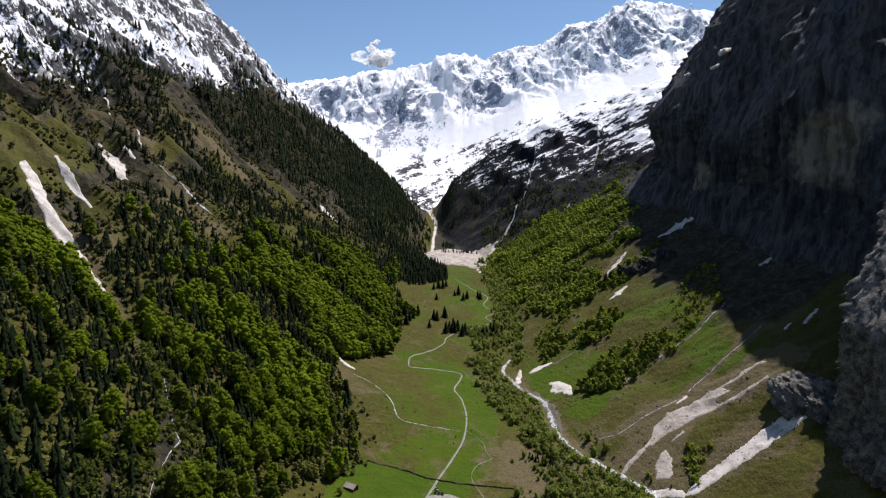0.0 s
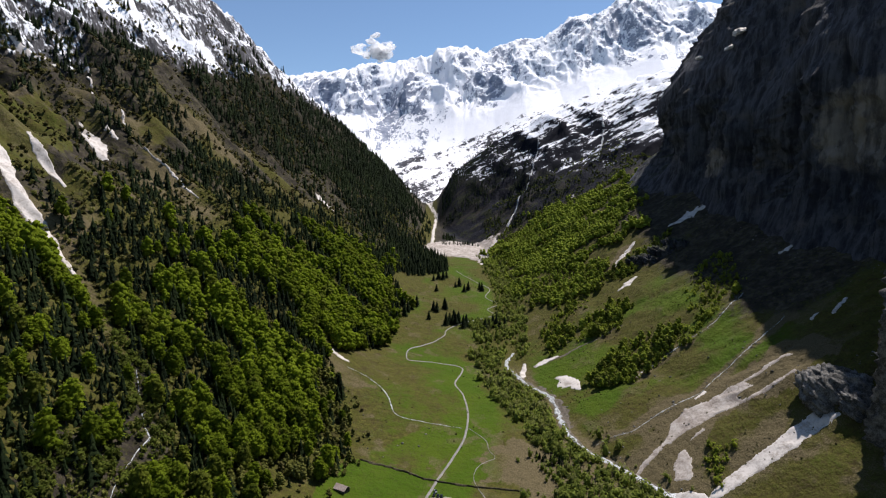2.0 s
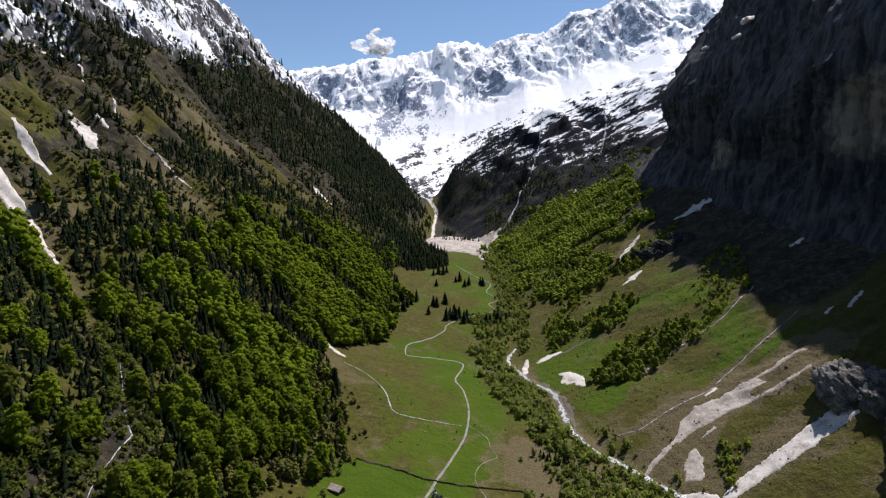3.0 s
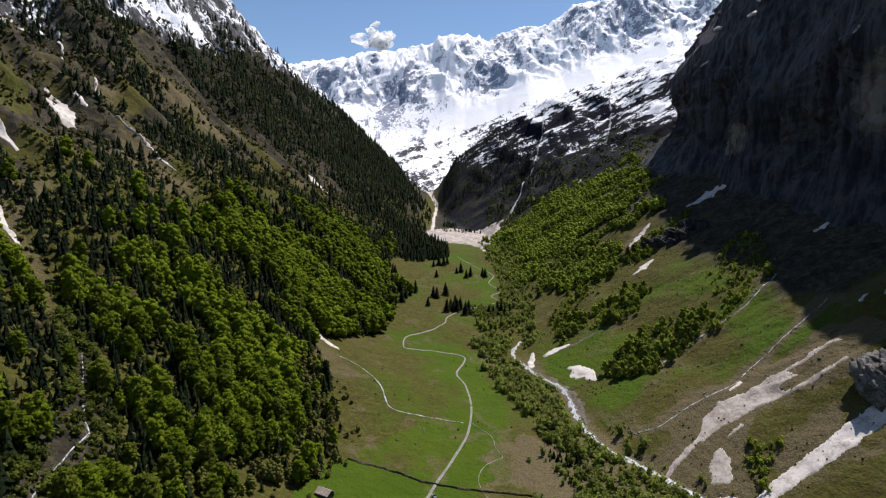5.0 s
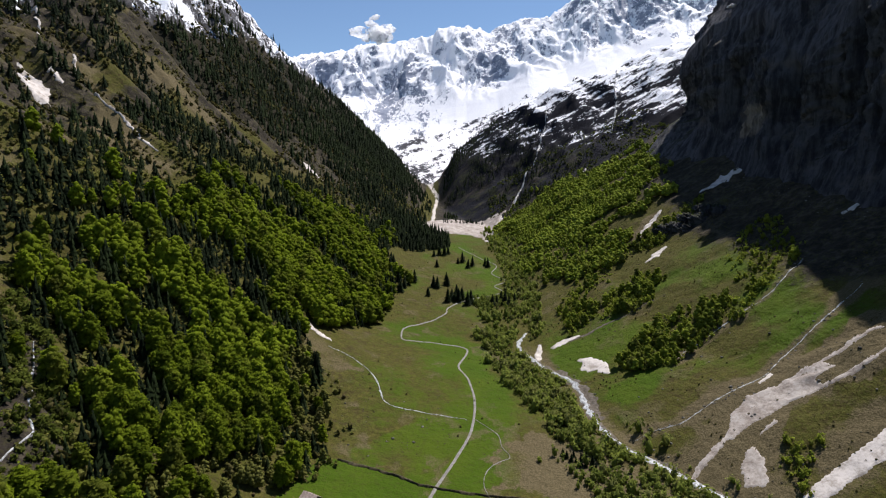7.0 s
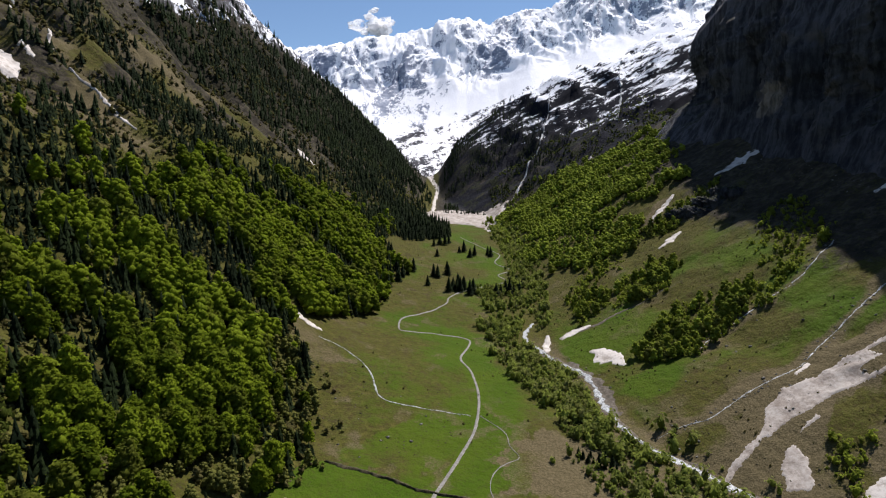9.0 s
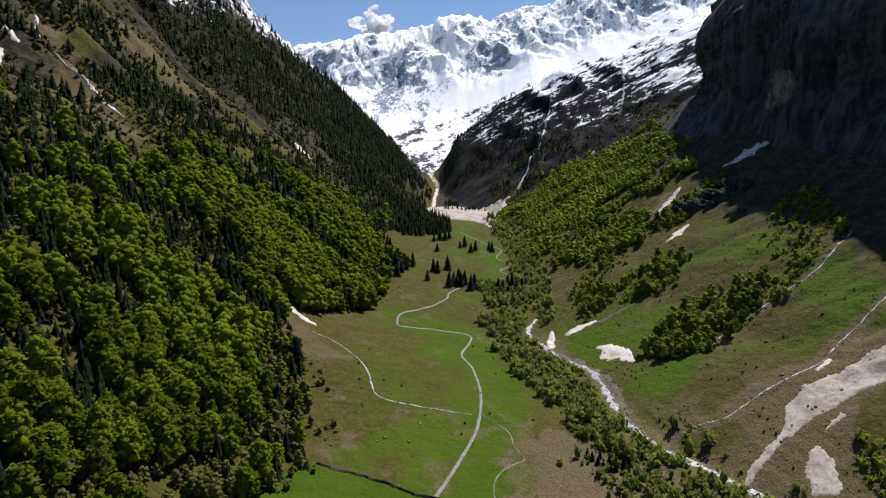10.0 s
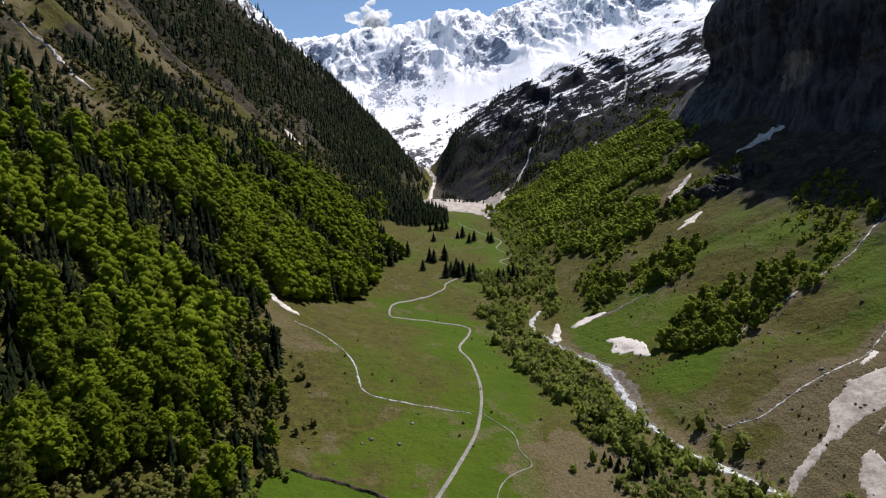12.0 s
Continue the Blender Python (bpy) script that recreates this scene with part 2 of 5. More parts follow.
def leaf_material(name, dark, light, clear=0.3, relief=1.6, bud=(0.085, 0.075, 0.025)):
    """Foliage: varies from tree to tree and from spray to spray, with light through the leaves."""
    m, nt, b = material(name)
    info, tint = node(nt, "ObjectInfo"), node(nt, "Attribute", attribute_name="tint")
    each = math_node(nt, "PINGPONG", math_node(nt, "ADD", info.outputs["Random"], tint.outputs["Fac"]), 1.0)
    isl = node(nt, "NewGeometry").outputs["Random Per Island"]
    f = math_node(nt, "ADD", math_node(nt, "MULTIPLY", each, 0.8), math_node(nt, "MULTIPLY", isl, 0.2))
    c = mix(nt, f, dark, light)
    odd = ramp(nt, math_node(nt, "FRACT", math_node(nt, "MULTIPLY", each, 7.3)), 0.74, 0.98)
    c = mix(nt, math_node(nt, "MULTIPLY", odd, 0.55), c, bud)
    p = place_of(nt)
    # dark pockets between the leaves: crown shade drawn into the colour by noise
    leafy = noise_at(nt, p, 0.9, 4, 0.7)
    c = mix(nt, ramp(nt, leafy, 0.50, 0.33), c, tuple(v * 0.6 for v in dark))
    put(nt, b, c, 0.8, 0.03)
    bump(nt, b, leafy, 1.0, relief)
    tr = node(nt, "BsdfTranslucent", {0: mix(nt, 0.5, c, light)})
    ms = node(nt, "MixShader", {0: clear, 1: b.outputs[0], 2: tr.outputs[0]})
    nt.links.new(ms.outputs[0], nt.nodes["Material Output"].inputs[0])
    return m


def speckled(name, a, c2, scale, rough=0.9, relief=0.3, lo=0.4, hi=0.65, stretch=(1, 1, 1)):
    m, nt, b = material(name)
    p = place_of(nt, stretch)
    n1, n2 = noise_at(nt, p, scale, 8, 0.65), noise_at(nt, p, scale * 6, 5, 0.6)
    f = math_node(nt, "ADD", math_node(nt, "MULTIPLY", n1, 0.65), math_node(nt, "MULTIPLY", n2, 0.35))
    put(nt, b, mix(nt, ramp(nt, f, lo, hi), a, c2), rough, 0.25)
    bump(nt, b, f, 0.8, relief)
    return m


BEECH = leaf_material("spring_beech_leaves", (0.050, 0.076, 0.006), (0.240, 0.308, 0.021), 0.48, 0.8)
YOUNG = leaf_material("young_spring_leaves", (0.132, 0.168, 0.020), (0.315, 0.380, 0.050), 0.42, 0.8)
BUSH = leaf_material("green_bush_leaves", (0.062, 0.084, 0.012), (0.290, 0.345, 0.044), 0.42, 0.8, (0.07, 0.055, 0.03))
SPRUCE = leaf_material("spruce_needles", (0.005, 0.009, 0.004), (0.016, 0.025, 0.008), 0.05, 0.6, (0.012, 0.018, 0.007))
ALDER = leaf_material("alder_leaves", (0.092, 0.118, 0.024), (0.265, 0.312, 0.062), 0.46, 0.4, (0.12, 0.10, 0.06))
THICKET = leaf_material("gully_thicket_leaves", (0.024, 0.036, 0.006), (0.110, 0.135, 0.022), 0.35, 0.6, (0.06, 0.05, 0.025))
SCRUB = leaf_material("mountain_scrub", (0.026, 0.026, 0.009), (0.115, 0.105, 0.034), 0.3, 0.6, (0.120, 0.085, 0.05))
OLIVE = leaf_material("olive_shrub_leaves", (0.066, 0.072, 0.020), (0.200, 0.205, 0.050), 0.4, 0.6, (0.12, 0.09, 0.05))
BARK = speckled("bark", (0.05, 0.042, 0.034), (0.13, 0.115, 0.10), 1.5)
SNOW = speckled("old_snow", (0.28, 0.245, 0.205), (0.54, 0.50, 0.455), 0.10, 0.7, 0.5, 0.36, 0.56)
DIRTY_SNOW = speckled("dirty_avalanche_snow", (0.19, 0.155, 0.125), (0.42, 0.38, 0.335), 0.09, 0.8, 0.6, 0.36, 0.62)
GRAVEL = speckled("gravel_track", (0.16, 0.15, 0.13), (0.27, 0.26, 0.235), 0.5)
SHINGLE = speckled("river_shingle", (0.060, 0.050, 0.036), (0.165, 0.142, 0.112), 0.35, 0.9, 0.5)
WATER = speckled("white_water", (0.06, 0.062, 0.056), (0.50, 0.52, 0.52), 0.6, 0.35, 0.4, 0.40, 0.58)
BOULDER = speckled("grey_boulder_rock", (0.040, 0.038, 0.034), (0.22, 0.21, 0.19), 0.16, 0.9, 1.2)
TURF = speckled("turf_bank", (0.026, 0.022, 0.010), (0.095, 0.080, 0.042), 0.7)

# ---- the lie of the land ----
rng = np.random.default_rng(7)


def hash2(i, j, seed):
    n = (i * 374761393 + j * 668265263 + seed * 974634777) & 0x7FFFFFFF
    n = ((n ^ (n >> 13)) * 1274126177) & 0x7FFFFFFF
    return ((n ^ (n >> 16)) & 0xFFFF) / 65535.0


def vnoise(x, y, seed=0):
    """Smooth value noise, -1 to 1, on arrays."""
    x, y = np.broadcast_arrays(np.asarray(x, float), np.asarray(y, float))
    i, j = np.floor(x).astype(np.int64), np.floor(y).astype(np.int64)
    u, v = x - i, y - j
    u, v = u * u * u * (u * (u * 6 - 15) + 10), v * v * v * (v * (v * 6 - 15) + 10)
    a, b = hash2(i, j, seed), hash2(i + 1, j, seed)
    c, d = hash2(i, j + 1, seed), hash2(i + 1, j + 1, seed)
    return (a + (b - a) * u + (c - a) * v + (a - b - c + d) * u * v) * 2 - 1


def fbm(x, y, octaves=4, seed=0, gain=0.5):
    total, amp, f = 0.0, 1.0, 1.0
    for k in range(octaves):
        total = total + amp * vnoise(x * f + 17.3 * k, y * f - 9.1 * k, seed + k)
        amp, f = amp * gain, f * 2.03
    return total


def ridged(x, y, octaves=4, seed=0, gain=0.5):
    total, amp, f = 0.0, 1.0, 1.0
    for k in range(octaves):
        total = total + amp * (1 - 2 * np.abs(vnoise(x * f + 5.7 * k, y * f + 3.9 * k, seed + k)))
        amp, f = amp * gain, f * 2.07
    return total


def smooth(a, b, x):
    t = np.clip((x - a) / (b - a), 0, 1)
    return t * t * (3 - 2 * t)


def along(y, stations, values):
    """Values along the valley, smoothed between the stations."""
    s = 30.0
    return sum(w * np.interp(y + o * s, stations, values) for o, w in ((-1, 0.25), (0, 0.5), (1, 0.25)))


# stations along the valley (y) and its long profiles
ST = (-400, 300, 450, 534, 615, 700, 800, 900, 1000, 1200, 1420, 1580, 1760, 2000, 2400)
RIVER_X = (420, 262, 168, 119, 106, 84, 90, 100, 108, 102, 92, 40, -15, -40, -90)
RIVER_Z = (-20, 8, 18, 26, 31, 36, 50, 65, 77, 98, 116, 130, 149, 180, 290)
FOOT_X = (-95, -90, -88, -84, -98, -82, -76, -64, -56, -44, -36, -30, -32, -60, -120)
FOOT_Z = (-5, 22, 30, 40, 66, 60, 70, 84, 94, 113, 126, 134, 152, 184, 296)
LEFT_1 = (0.65, 0.66, 0.66, 0.68, 0.70, 0.74, 0.78, 0.70, 0.60, 0.54, 0.75, 0.9, 1.0, 1.0, 0.9)
LEFT_2 = (0.75, 0.75, 0.72, 0.68, 0.64, 0.60, 0.60, 0.78, 0.95, 1.07, 1.10, 1.05, 1.02, 1.03, 0.9)
RIGHT_1 = (0.4, 0.45, 0.45, 0.40, 0.34, 0.34, 0.40, 0.44, 0.54, 0.60, 0.62, 0.74, 0.82, 0.8, 0.6)
RIGHT_2 = (0.55, 0.60, 0.60, 0.60, 0.59, 0.56, 0.54, 0.56, 0.62, 0.61, 0.58, 0.58, 0.66, 0.75, 0.6)


def height(x, y, detail=True):
    x, y = np.broadcast_arrays(np.asarray(x, float), np.asarray(y, float))
    xr, zr = along(y, ST, RIVER_X), along(y, ST, RIVER_Z)
    xf, zf = along(y, ST, FOOT_X), along(y, ST, FOOT_Z)
    l1, l2 = along(y, ST, LEFT_1), along(y, ST, LEFT_2)
    r1, r2 = along(y, ST, RIGHT_1), along(y, ST, RIGHT_2)
    # meadow between river and the foot of the left slope: concave, with a low river terrace
    t = np.clip((xr - x) / np.maximum(xr - xf, 1), 0, 1)
    z = zr + (zf - zr) * (0.35 * t + 0.65 * t ** 2.4) + 2.5 * smooth(6, 16, xr - x)
    d = np.maximum(xf - x, 0)
    z = z + l1 * np.minimum(d, 190) - 0.25 * l1 * np.minimum(d, 60) * np.exp(-d / 25) + l2 * np.maximum(d - 190, 0)
    e = np.maximum(x - xr - 8, 0)
    z = z + r1 * np.minimum(e, 110) + r2 * np.maximum(e - 110, 0)
    if detail:
        up = smooth(10, 220, d)
        z = z + up * (13 * ridged(y / 95 + 0.12 * x / 95, x / 420, 3, 11) + 5 * ridged(y / 34 + x / 160, x / 150, 3, 21) + 4 * fbm(x / 38, y / 30, 3, 23))
        z = z + smooth(260, 420, d) * (16 * ridged(y / 60, x / 90, 4, 31))
        upr = smooth(30, 160, e)
        z = z + upr * (5 * fbm(x / 150, y / 70, 3, 41) + 1.6 * fbm(x / 22, y / 18, 3, 43) + 1.1 * ridged(y / 13 + x / 60, x / 95, 3, 45))
        z = z + smooth(1380, 1560, y) * smooth(20, 200, e) * 15 * ridged(x / 90 + y / 240, y / 110, 5, 47)
        z = z + 0.9 * fbm(x / 45, y / 45, 3, 3) + 0.25 * fbm(x / 7, y / 7, 2, 5)
    # tilted strata: ledges and steep risers on the spur and on the high left flank
    q = (z - 0.42 * np.abs(x)) / 26 + 0.35 * vnoise(x / 80, y / 80, 51)
    step = (np.floor(q) + smooth(0.45, 1.0, q - np.floor(q)) - q) * 26
    z = z + 0.5 * step * smooth(1480, 1600, y) * smooth(30, 120, x) + 0.6 * step * smooth(420, 560, z) * (x < 0)
    # the spurs on both sides of the gorge end in crests; beyond them the land falls away
    crest_l = np.interp(-x, (94, 209, 362, 440, 546, 900), (2218, 2099, 1800, 1735, 1710, 1600))
    z = z - 1.5 * np.maximum(y - crest_l, 0) * smooth(-40, -130, x)
    z = z - 0.42 * np.maximum(x - 330, 0) * smooth(1660, 1900, y)
    z = z + 70 * smooth(1660, 1930, y) * smooth(-25, 45, x) - 12 * smooth(330, 430, x) * smooth(1600, 1680, y) * smooth(1800, 1720, y)
    crest_r = np.interp(x, (0, 128, 240, 308, 494, 772), (2090, 2010, 1930, 1910, 1960, 2010))
    z = z - 1.6 * np.maximum(y - crest_r, 0) * smooth(-10, 60, x)
    z = z - 0.9 * np.maximum(y - 2130, 0) * smooth(-260, -80, x)
    return z


# the high range that closes the valley: crest heights across it
CREST_X = (-2600, -1500, -889, -622, -454, -284, -132, 54, 256, 407, 592, 722, 922, 1085, 1320, 1580, 2600)
CREST_Z = (1200, 1050, 937, 987, 1010, 1003, 1053, 1108, 1102, 1161, 1167, 1265, 1314, 1420, 1395, 1362, 1400)


def range_height(x, y):
    """Front of the high range, from the valley head (y 2060) up to its crest (y 3520)."""
    v = np.clip((y - 2060) / 1460, 0, 1)
    crest = np.interp(x, CREST_X, CREST_Z)
    foot = 165 + 0.25 * np.maximum(x - 100, 0) + 0.30 * np.maximum(-x - 250, 0)
    prof = 0.40 * v + 0.28 * v ** 2 + 0.32 * smooth(0.5, 1.0, v)
    z = foot + (crest - foot) * prof
    z = z + 90 * np.sin(np.clip((v - 0.12) * 4.6, 0, 3.14)) * smooth(0, 500, x)
    rough = (0.03 + 0.97 * smooth(0.66, 0.80, v)) * (1 - 0.72 * smooth(0.88, 1.0, v))
    # faceted faces between wandering ridges, with finer ribs on them
    wx, wy = x + 90 * fbm(x / 260, y / 260, 3, 71), y + 90 * fbm(x / 260, y / 260, 3, 72)
    big = ridged((wx + 0.5 * wy) / 330, (wy - 0.4 * wx) / 560, 4, 74, 0.5)
    small = ridged((wx - 0.5 * wy) / 120, (wy + 0.3 * wx) / 260, 4, 76, 0.55)
    z = z + rough * (44 * big + 24 * small - 40)
    z = z + smooth(0.9, 1, v) * (11 * ridged(x / 80, y / 200, 5, 73, 0.6) - 3)
    return z + rough * (5 * fbm(x / 40, y / 40, 4, 75, 0.6) + 4 * ridged((x + 0.4 * y) / 30, y / 70, 2, 77))


def mesh_object(name, verts, faces, material, parent=None):
    """One mesh object out of arrays of corners and of faces with equal numbers of corners."""
    verts, faces = np.asarray(verts, np.float32), np.asarray(faces, np.int32)
    me = bpy.data.meshes.new(name)
    n, k = faces.shape
    me.vertices.add(len(verts)), me.loops.add(n * k), me.polygons.add(n)
    me.vertices.foreach_set("co", verts.ravel())
    me.loops.foreach_set("vertex_index", faces.ravel())
    me.polygons.foreach_set("loop_start", np.arange(0, n * k, k, dtype=np.int32))
    me.update(calc_edges=True)
    me.materials.append(material)
    ob = new(name, me)
    ob.parent = parent
    return ob


def shade_smooth(ob):
    ob.data.polygons.foreach_set("use_smooth", np.ones(len(ob.data.polygons), bool))
    return ob


def grid_faces(rows, cols):
    a = (np.arange(rows - 1)[:, None] * cols + np.arange(cols - 1)[None, :]).ravel()
    return np.stack((a, a + 1, a + cols + 1, a + cols), 1)

# ---- valley ground: one sheet ----
def build_ground():
    ys = np.concatenate((np.linspace(-400, 230, 50), 240 * np.exp(np.arange(0, 383) * 0.0060)))
    us = np.linspace(-1, 1, 380)
    us = us * (0.55 + 0.45 * us * us)
    yy = np.repeat(ys[:, None], len(us), 1)
    wide = np.maximum(560, 0.95 * np.abs(yy))
    xx = us[None, :] * wide + 40
    zz = height(xx, yy)
    # under the great cliff and behind it the ground stays low
    fx = np.interp(yy, CLIFF_Y, CLIFF_X) + 25
    cap = np.interp(yy, CLIFF_Y, CLIFF_Z) + 20
    zz = np.where((xx > fx) & (yy < 1440), np.minimum(zz, cap), zz)
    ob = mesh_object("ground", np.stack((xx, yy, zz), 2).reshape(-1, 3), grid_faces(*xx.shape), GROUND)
    set_cover(ob, ground_cover(xx.ravel(), yy.ravel(), zz.ravel()))
    # how far needle litter and its painted tree shade cover the belt
    at = ob.data.attributes.new("needles_and_shade", "FLOAT", "POINT")
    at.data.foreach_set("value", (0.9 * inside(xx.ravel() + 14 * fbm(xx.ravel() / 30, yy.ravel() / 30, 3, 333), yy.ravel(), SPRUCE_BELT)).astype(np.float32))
    shade_smooth(ob)
    return tagged(ob, "green alpine valley floor and slopes", "ground", kind="structure")


def nearness(x, y, line):
    """Distance in plan to a line of points."""
    best = np.full(np.shape(x), 1e9)
    for (ax, ay), (bx, by) in zip(line[:-1], line[1:]):
        dx, dy = bx - ax, by - ay
        t = np.clip(((x - ax) * dx + (y - ay) * dy) / (dx * dx + dy * dy), 0, 1)
        best = np.minimum(best, np.hypot(x - ax - t * dx, y - ay - t * dy))
    return best


def inside(x, y, corners):
    odd = np.zeros(np.shape(x), bool)
    for (ax, ay), (bx, by) in zip(corners, corners[1:] + corners[:1]):
        odd ^= ((ay > y) != (by > y)) & (x < (bx - ax) * (y - ay) / (by - ay + 1e-9) + ax)
    return odd


# plan of the track, paths, waters and of the old snow that lies in the valley
TRACK = [(-16, 425), (-4, 461), (8, 493), (19, 528), (24, 574), (21, 612), (13, 642), (21, 679), (20, 698), (-10, 702), (-30, 697), (-41, 695), (-41, 730), (-18, 757), (1, 790), (6, 816), (35, 854), (62, 875), (77, 887), (68, 912), (86, 939), (69, 973), (80, 1028), (59, 1067), (24, 1145)]
FOOTPATH = [(22, 547), (37, 527), (39, 510), (43, 498), (35, 491), (27, 481), (24, 465), (27, 453), (31, 443), (34, 428)]
BANK = [(-66, 482), (-44, 476), (-24, 467), (-11, 461), (7, 457), (26, 455), (41, 455), (63, 453)]
BROOK = [(-100, 620), (-82, 614), (-63, 600), (-52, 582), (-44, 556), (-30, 550), (-8, 549), (19, 545)]
RIVER = [(90, 760), (77, 725), (82, 700), (93, 664), (108, 641), (114, 617), (114, 594), (113, 567), (116, 547), (121, 529), (129, 514), (139, 504), (152, 485), (170, 455), (200, 410), (262, 300)]
RILL_LOW = [(330, 590), (285, 572), (250, 557), (230, 545), (213, 542), (193, 538), (183, 535), (165, 530), (149, 531), (134, 530)]
RILL_HIGH = [(330, 668), (304, 648), (278, 637), (258, 635), (237, 631), (212, 626), (193, 611)]
SNOW_LOW = [(190, 440), (208, 448), (233, 455), (261, 464), (286, 468), (300, 468)]
SNOW_MID = [(154, 487), (168, 494), (191, 503), (218, 521), (242, 529), (269, 531), (299, 539)]
FALL = [(-296, 500), (-268, 480), (-242, 453), (-227, 441), (-214, 434), (-203, 416), (-188, 392), (-180, 382), (-181, 369), (-178, 349), (-176, 339), (-172, 322)]
GULLY = [(-262, 487), (-232, 454), (-207, 438), (-190, 412), (-172, 400), (-161, 357), (-165, 318), (-198, 296), (-214, 328), (-198, 362), (-200, 396), (-222, 424), (-250, 445), (-280, 478)]


# forest edge at the foot of the left slope, and the upper edge of the beech wood
EDGE_Y = (250, 412, 428, 463, 479, 512, 550, 594, 630, 660, 733, 870, 910, 980, 1100, 1250)
EDGE_X = (-118, -106, -98, -80, -74, -72, -84, -102, -126, -100, -65, -48, -62, -80, -60, -52)
TOP_Y = (250, 500, 530, 548, 645, 717, 800, 960, 1067, 1150)
TOP_X = (-360, -385, -350, -318, -290, -255, -240, -208, -155, -90)


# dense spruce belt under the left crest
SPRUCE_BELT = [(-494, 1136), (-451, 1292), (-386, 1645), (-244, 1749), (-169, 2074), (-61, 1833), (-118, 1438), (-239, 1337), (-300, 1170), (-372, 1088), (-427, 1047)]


def ground_cover(x, y, z):
    xr, xf = along(y, ST, RIVER_X), along(y, ST, FOOT_X)
    patch = fbm(x / 40, y / 40, 3, 101)
    wx, wy = x + 7 * fbm(x / 18, y / 18, 3, 107), y + 7 * fbm(x / 18, y / 18, 3, 109)
    meadow = smooth(0, 25, x - xf) * smooth(10, 40, xr - x)
    right = smooth(0, 20, x - xr)
    field = inside(x, y, [(-76, 485), (-44, 479), (-11, 463), (-30, 400), (-90, 380), (-90, 440)])
    lush = meadow * (0.40 + 0.3 * patch) + 0.75 * meadow * smooth(40, 12, np.abs(nearness(x, y, TRACK))) * smooth(-4, 3, x - np.interp(y, (425, 528, 574, 642, 698), (-16, 19, 24, 13, 20))) * smooth(720, 690, y)
    lush = lush + 0.3 * meadow * smooth(30, 10, nearness(x, y, TRACK)) + 0.4 * inside(wx, wy, [(-60, 490), (-11, 466), (19, 528), (22, 545), (-20, 545), (-35, 520)])
    lush = np.where(field, 1.0, lush) - 0.45 * smooth(40, 60, x) * meadow * smooth(540, 500, y)
    lush = lush + right * (0.02 + 0.50 * smooth(510, 590, y) + (0.25 + 0.25 * smooth(510, 590, y)) * patch) * smooth(900, 700, y)
    lush = lush + 0.7 * smooth(22, 8, np.hypot(x - 150, y - 588)) + 0.5 * smooth(40, 15, np.hypot(x - 130, y - 665))
    soil = inside(wx, wy, [(150, 485), (186, 528), (223, 543), (290, 556), (330, 545), (325, 505), (300, 500), (262, 505), (228, 505), (206, 488), (190, 440), (165, 452)])
    bare = 0.85 * soil + smooth(30, 6, nearness(x, y, SNOW_LOW)) * 0.5 + smooth(32, 8, nearness(x, y, SNOW_MID)) * 0.75
    bare = bare + 0.7 * smooth(12, 4, nearness(x, y, RILL_LOW) + 4 * patch) + 0.6 * smooth(11, 3, nearness(x, y, RILL_HIGH) + 4 * patch) + 0.25 * smooth(12, 4, nearness(x, y, FALL))
    bare = bare + meadow * smooth(45, 65, x) * smooth(545, 505, y) * 0.42 + 0.55 * smooth(16, 8, np.abs(x - xr)) * smooth(760, 700, y)
    bare = bare + 0.5 * meadow * ~field * smooth(0.2, 0.8, fbm(wx / 17, wy / 17, 4, 111))
    bare = bare + right * 0.5 * smooth(0.1, 0.8, fbm(wx / 26, wy / 26, 4, 113)) * (y < 1330)
    bare = bare + (0.42 + 0.4 * patch) * smooth(34, 6, np.abs(x - np.interp(y, EDGE_Y, EDGE_X) - 8)) * smooth(400, 450, y) * smooth(760, 640, y) * ~field
    bare = bare + smooth(120, 260, xf - x) * (0.58 + 0.5 * patch) + smooth(1300, 1420, y) * 0.45
    bare = np.where((x > 100) & (y > 1330), 0.3 + 0.2 * patch, bare)
    bare = np.where((x < -60) & (y > 1100), 0.08 + 0.25 * patch, np.where(y > 1480, 0.02 + 0.2 * patch, bare)) + 0.8 * smooth(13, 7, nearness(x, y, [(240, 900), (268, 918), (285, 940)]))
    # last term: dark scree below the cliff, its colour deepening the cast shadow
    rock = smooth(150, 330, xf - x) * (0.78 + 0.7 * fbm(x / 50, y / 60, 4, 103)) + 0.55 * smooth(30, 12, np.hypot((x - 308) / 1.6, y - 878)) + smooth(170, 80, np.interp(y, CLIFF_Y, CLIFF_X) - x) * right * (0.85 + 0.3 * patch) * (y < 1400) * smooth(540, 620, y)
    bare = bare + 0.5 * inside(wx, wy, [(70, 537), (89, 509), (99, 490), (88, 466), (32, 463), (37, 493), (50, 512)]) + (0.42 + 0.4 * patch) * inside(wx + 10 * patch, wy, [(60, 560), (110, 540), (150, 470), (185, 400), (60, 400), (55, 500)]) * (x < xr + 5)
    rock = np.where((x > -22) & (y > 1425), 0.95 + 0.35 * fbm(x / 70, y / 70, 3, 105) + 0.2 * smooth(200, 330, z), rock)
    rock = np.where((x > 120) & (y + 0.3 * x > 1425) & (y <= 1425), 0.85 + 0.4 * patch, rock)
    rock = np.where((x < -60) & (y > 1100), np.maximum(rock, 0.92 + 0.3 * patch), rock)
    alp = 0.9 * inside(wx, wy, [(-455, 570), (-478, 685), (-484, 745), (-451, 736), (-395, 662), (-375, 580), (-385, 540), (-440, 530)])
    rock, bare, lush = rock * (1 - 0.85 * alp), bare * (1 - 0.6 * alp), lush + 0.35 * alp
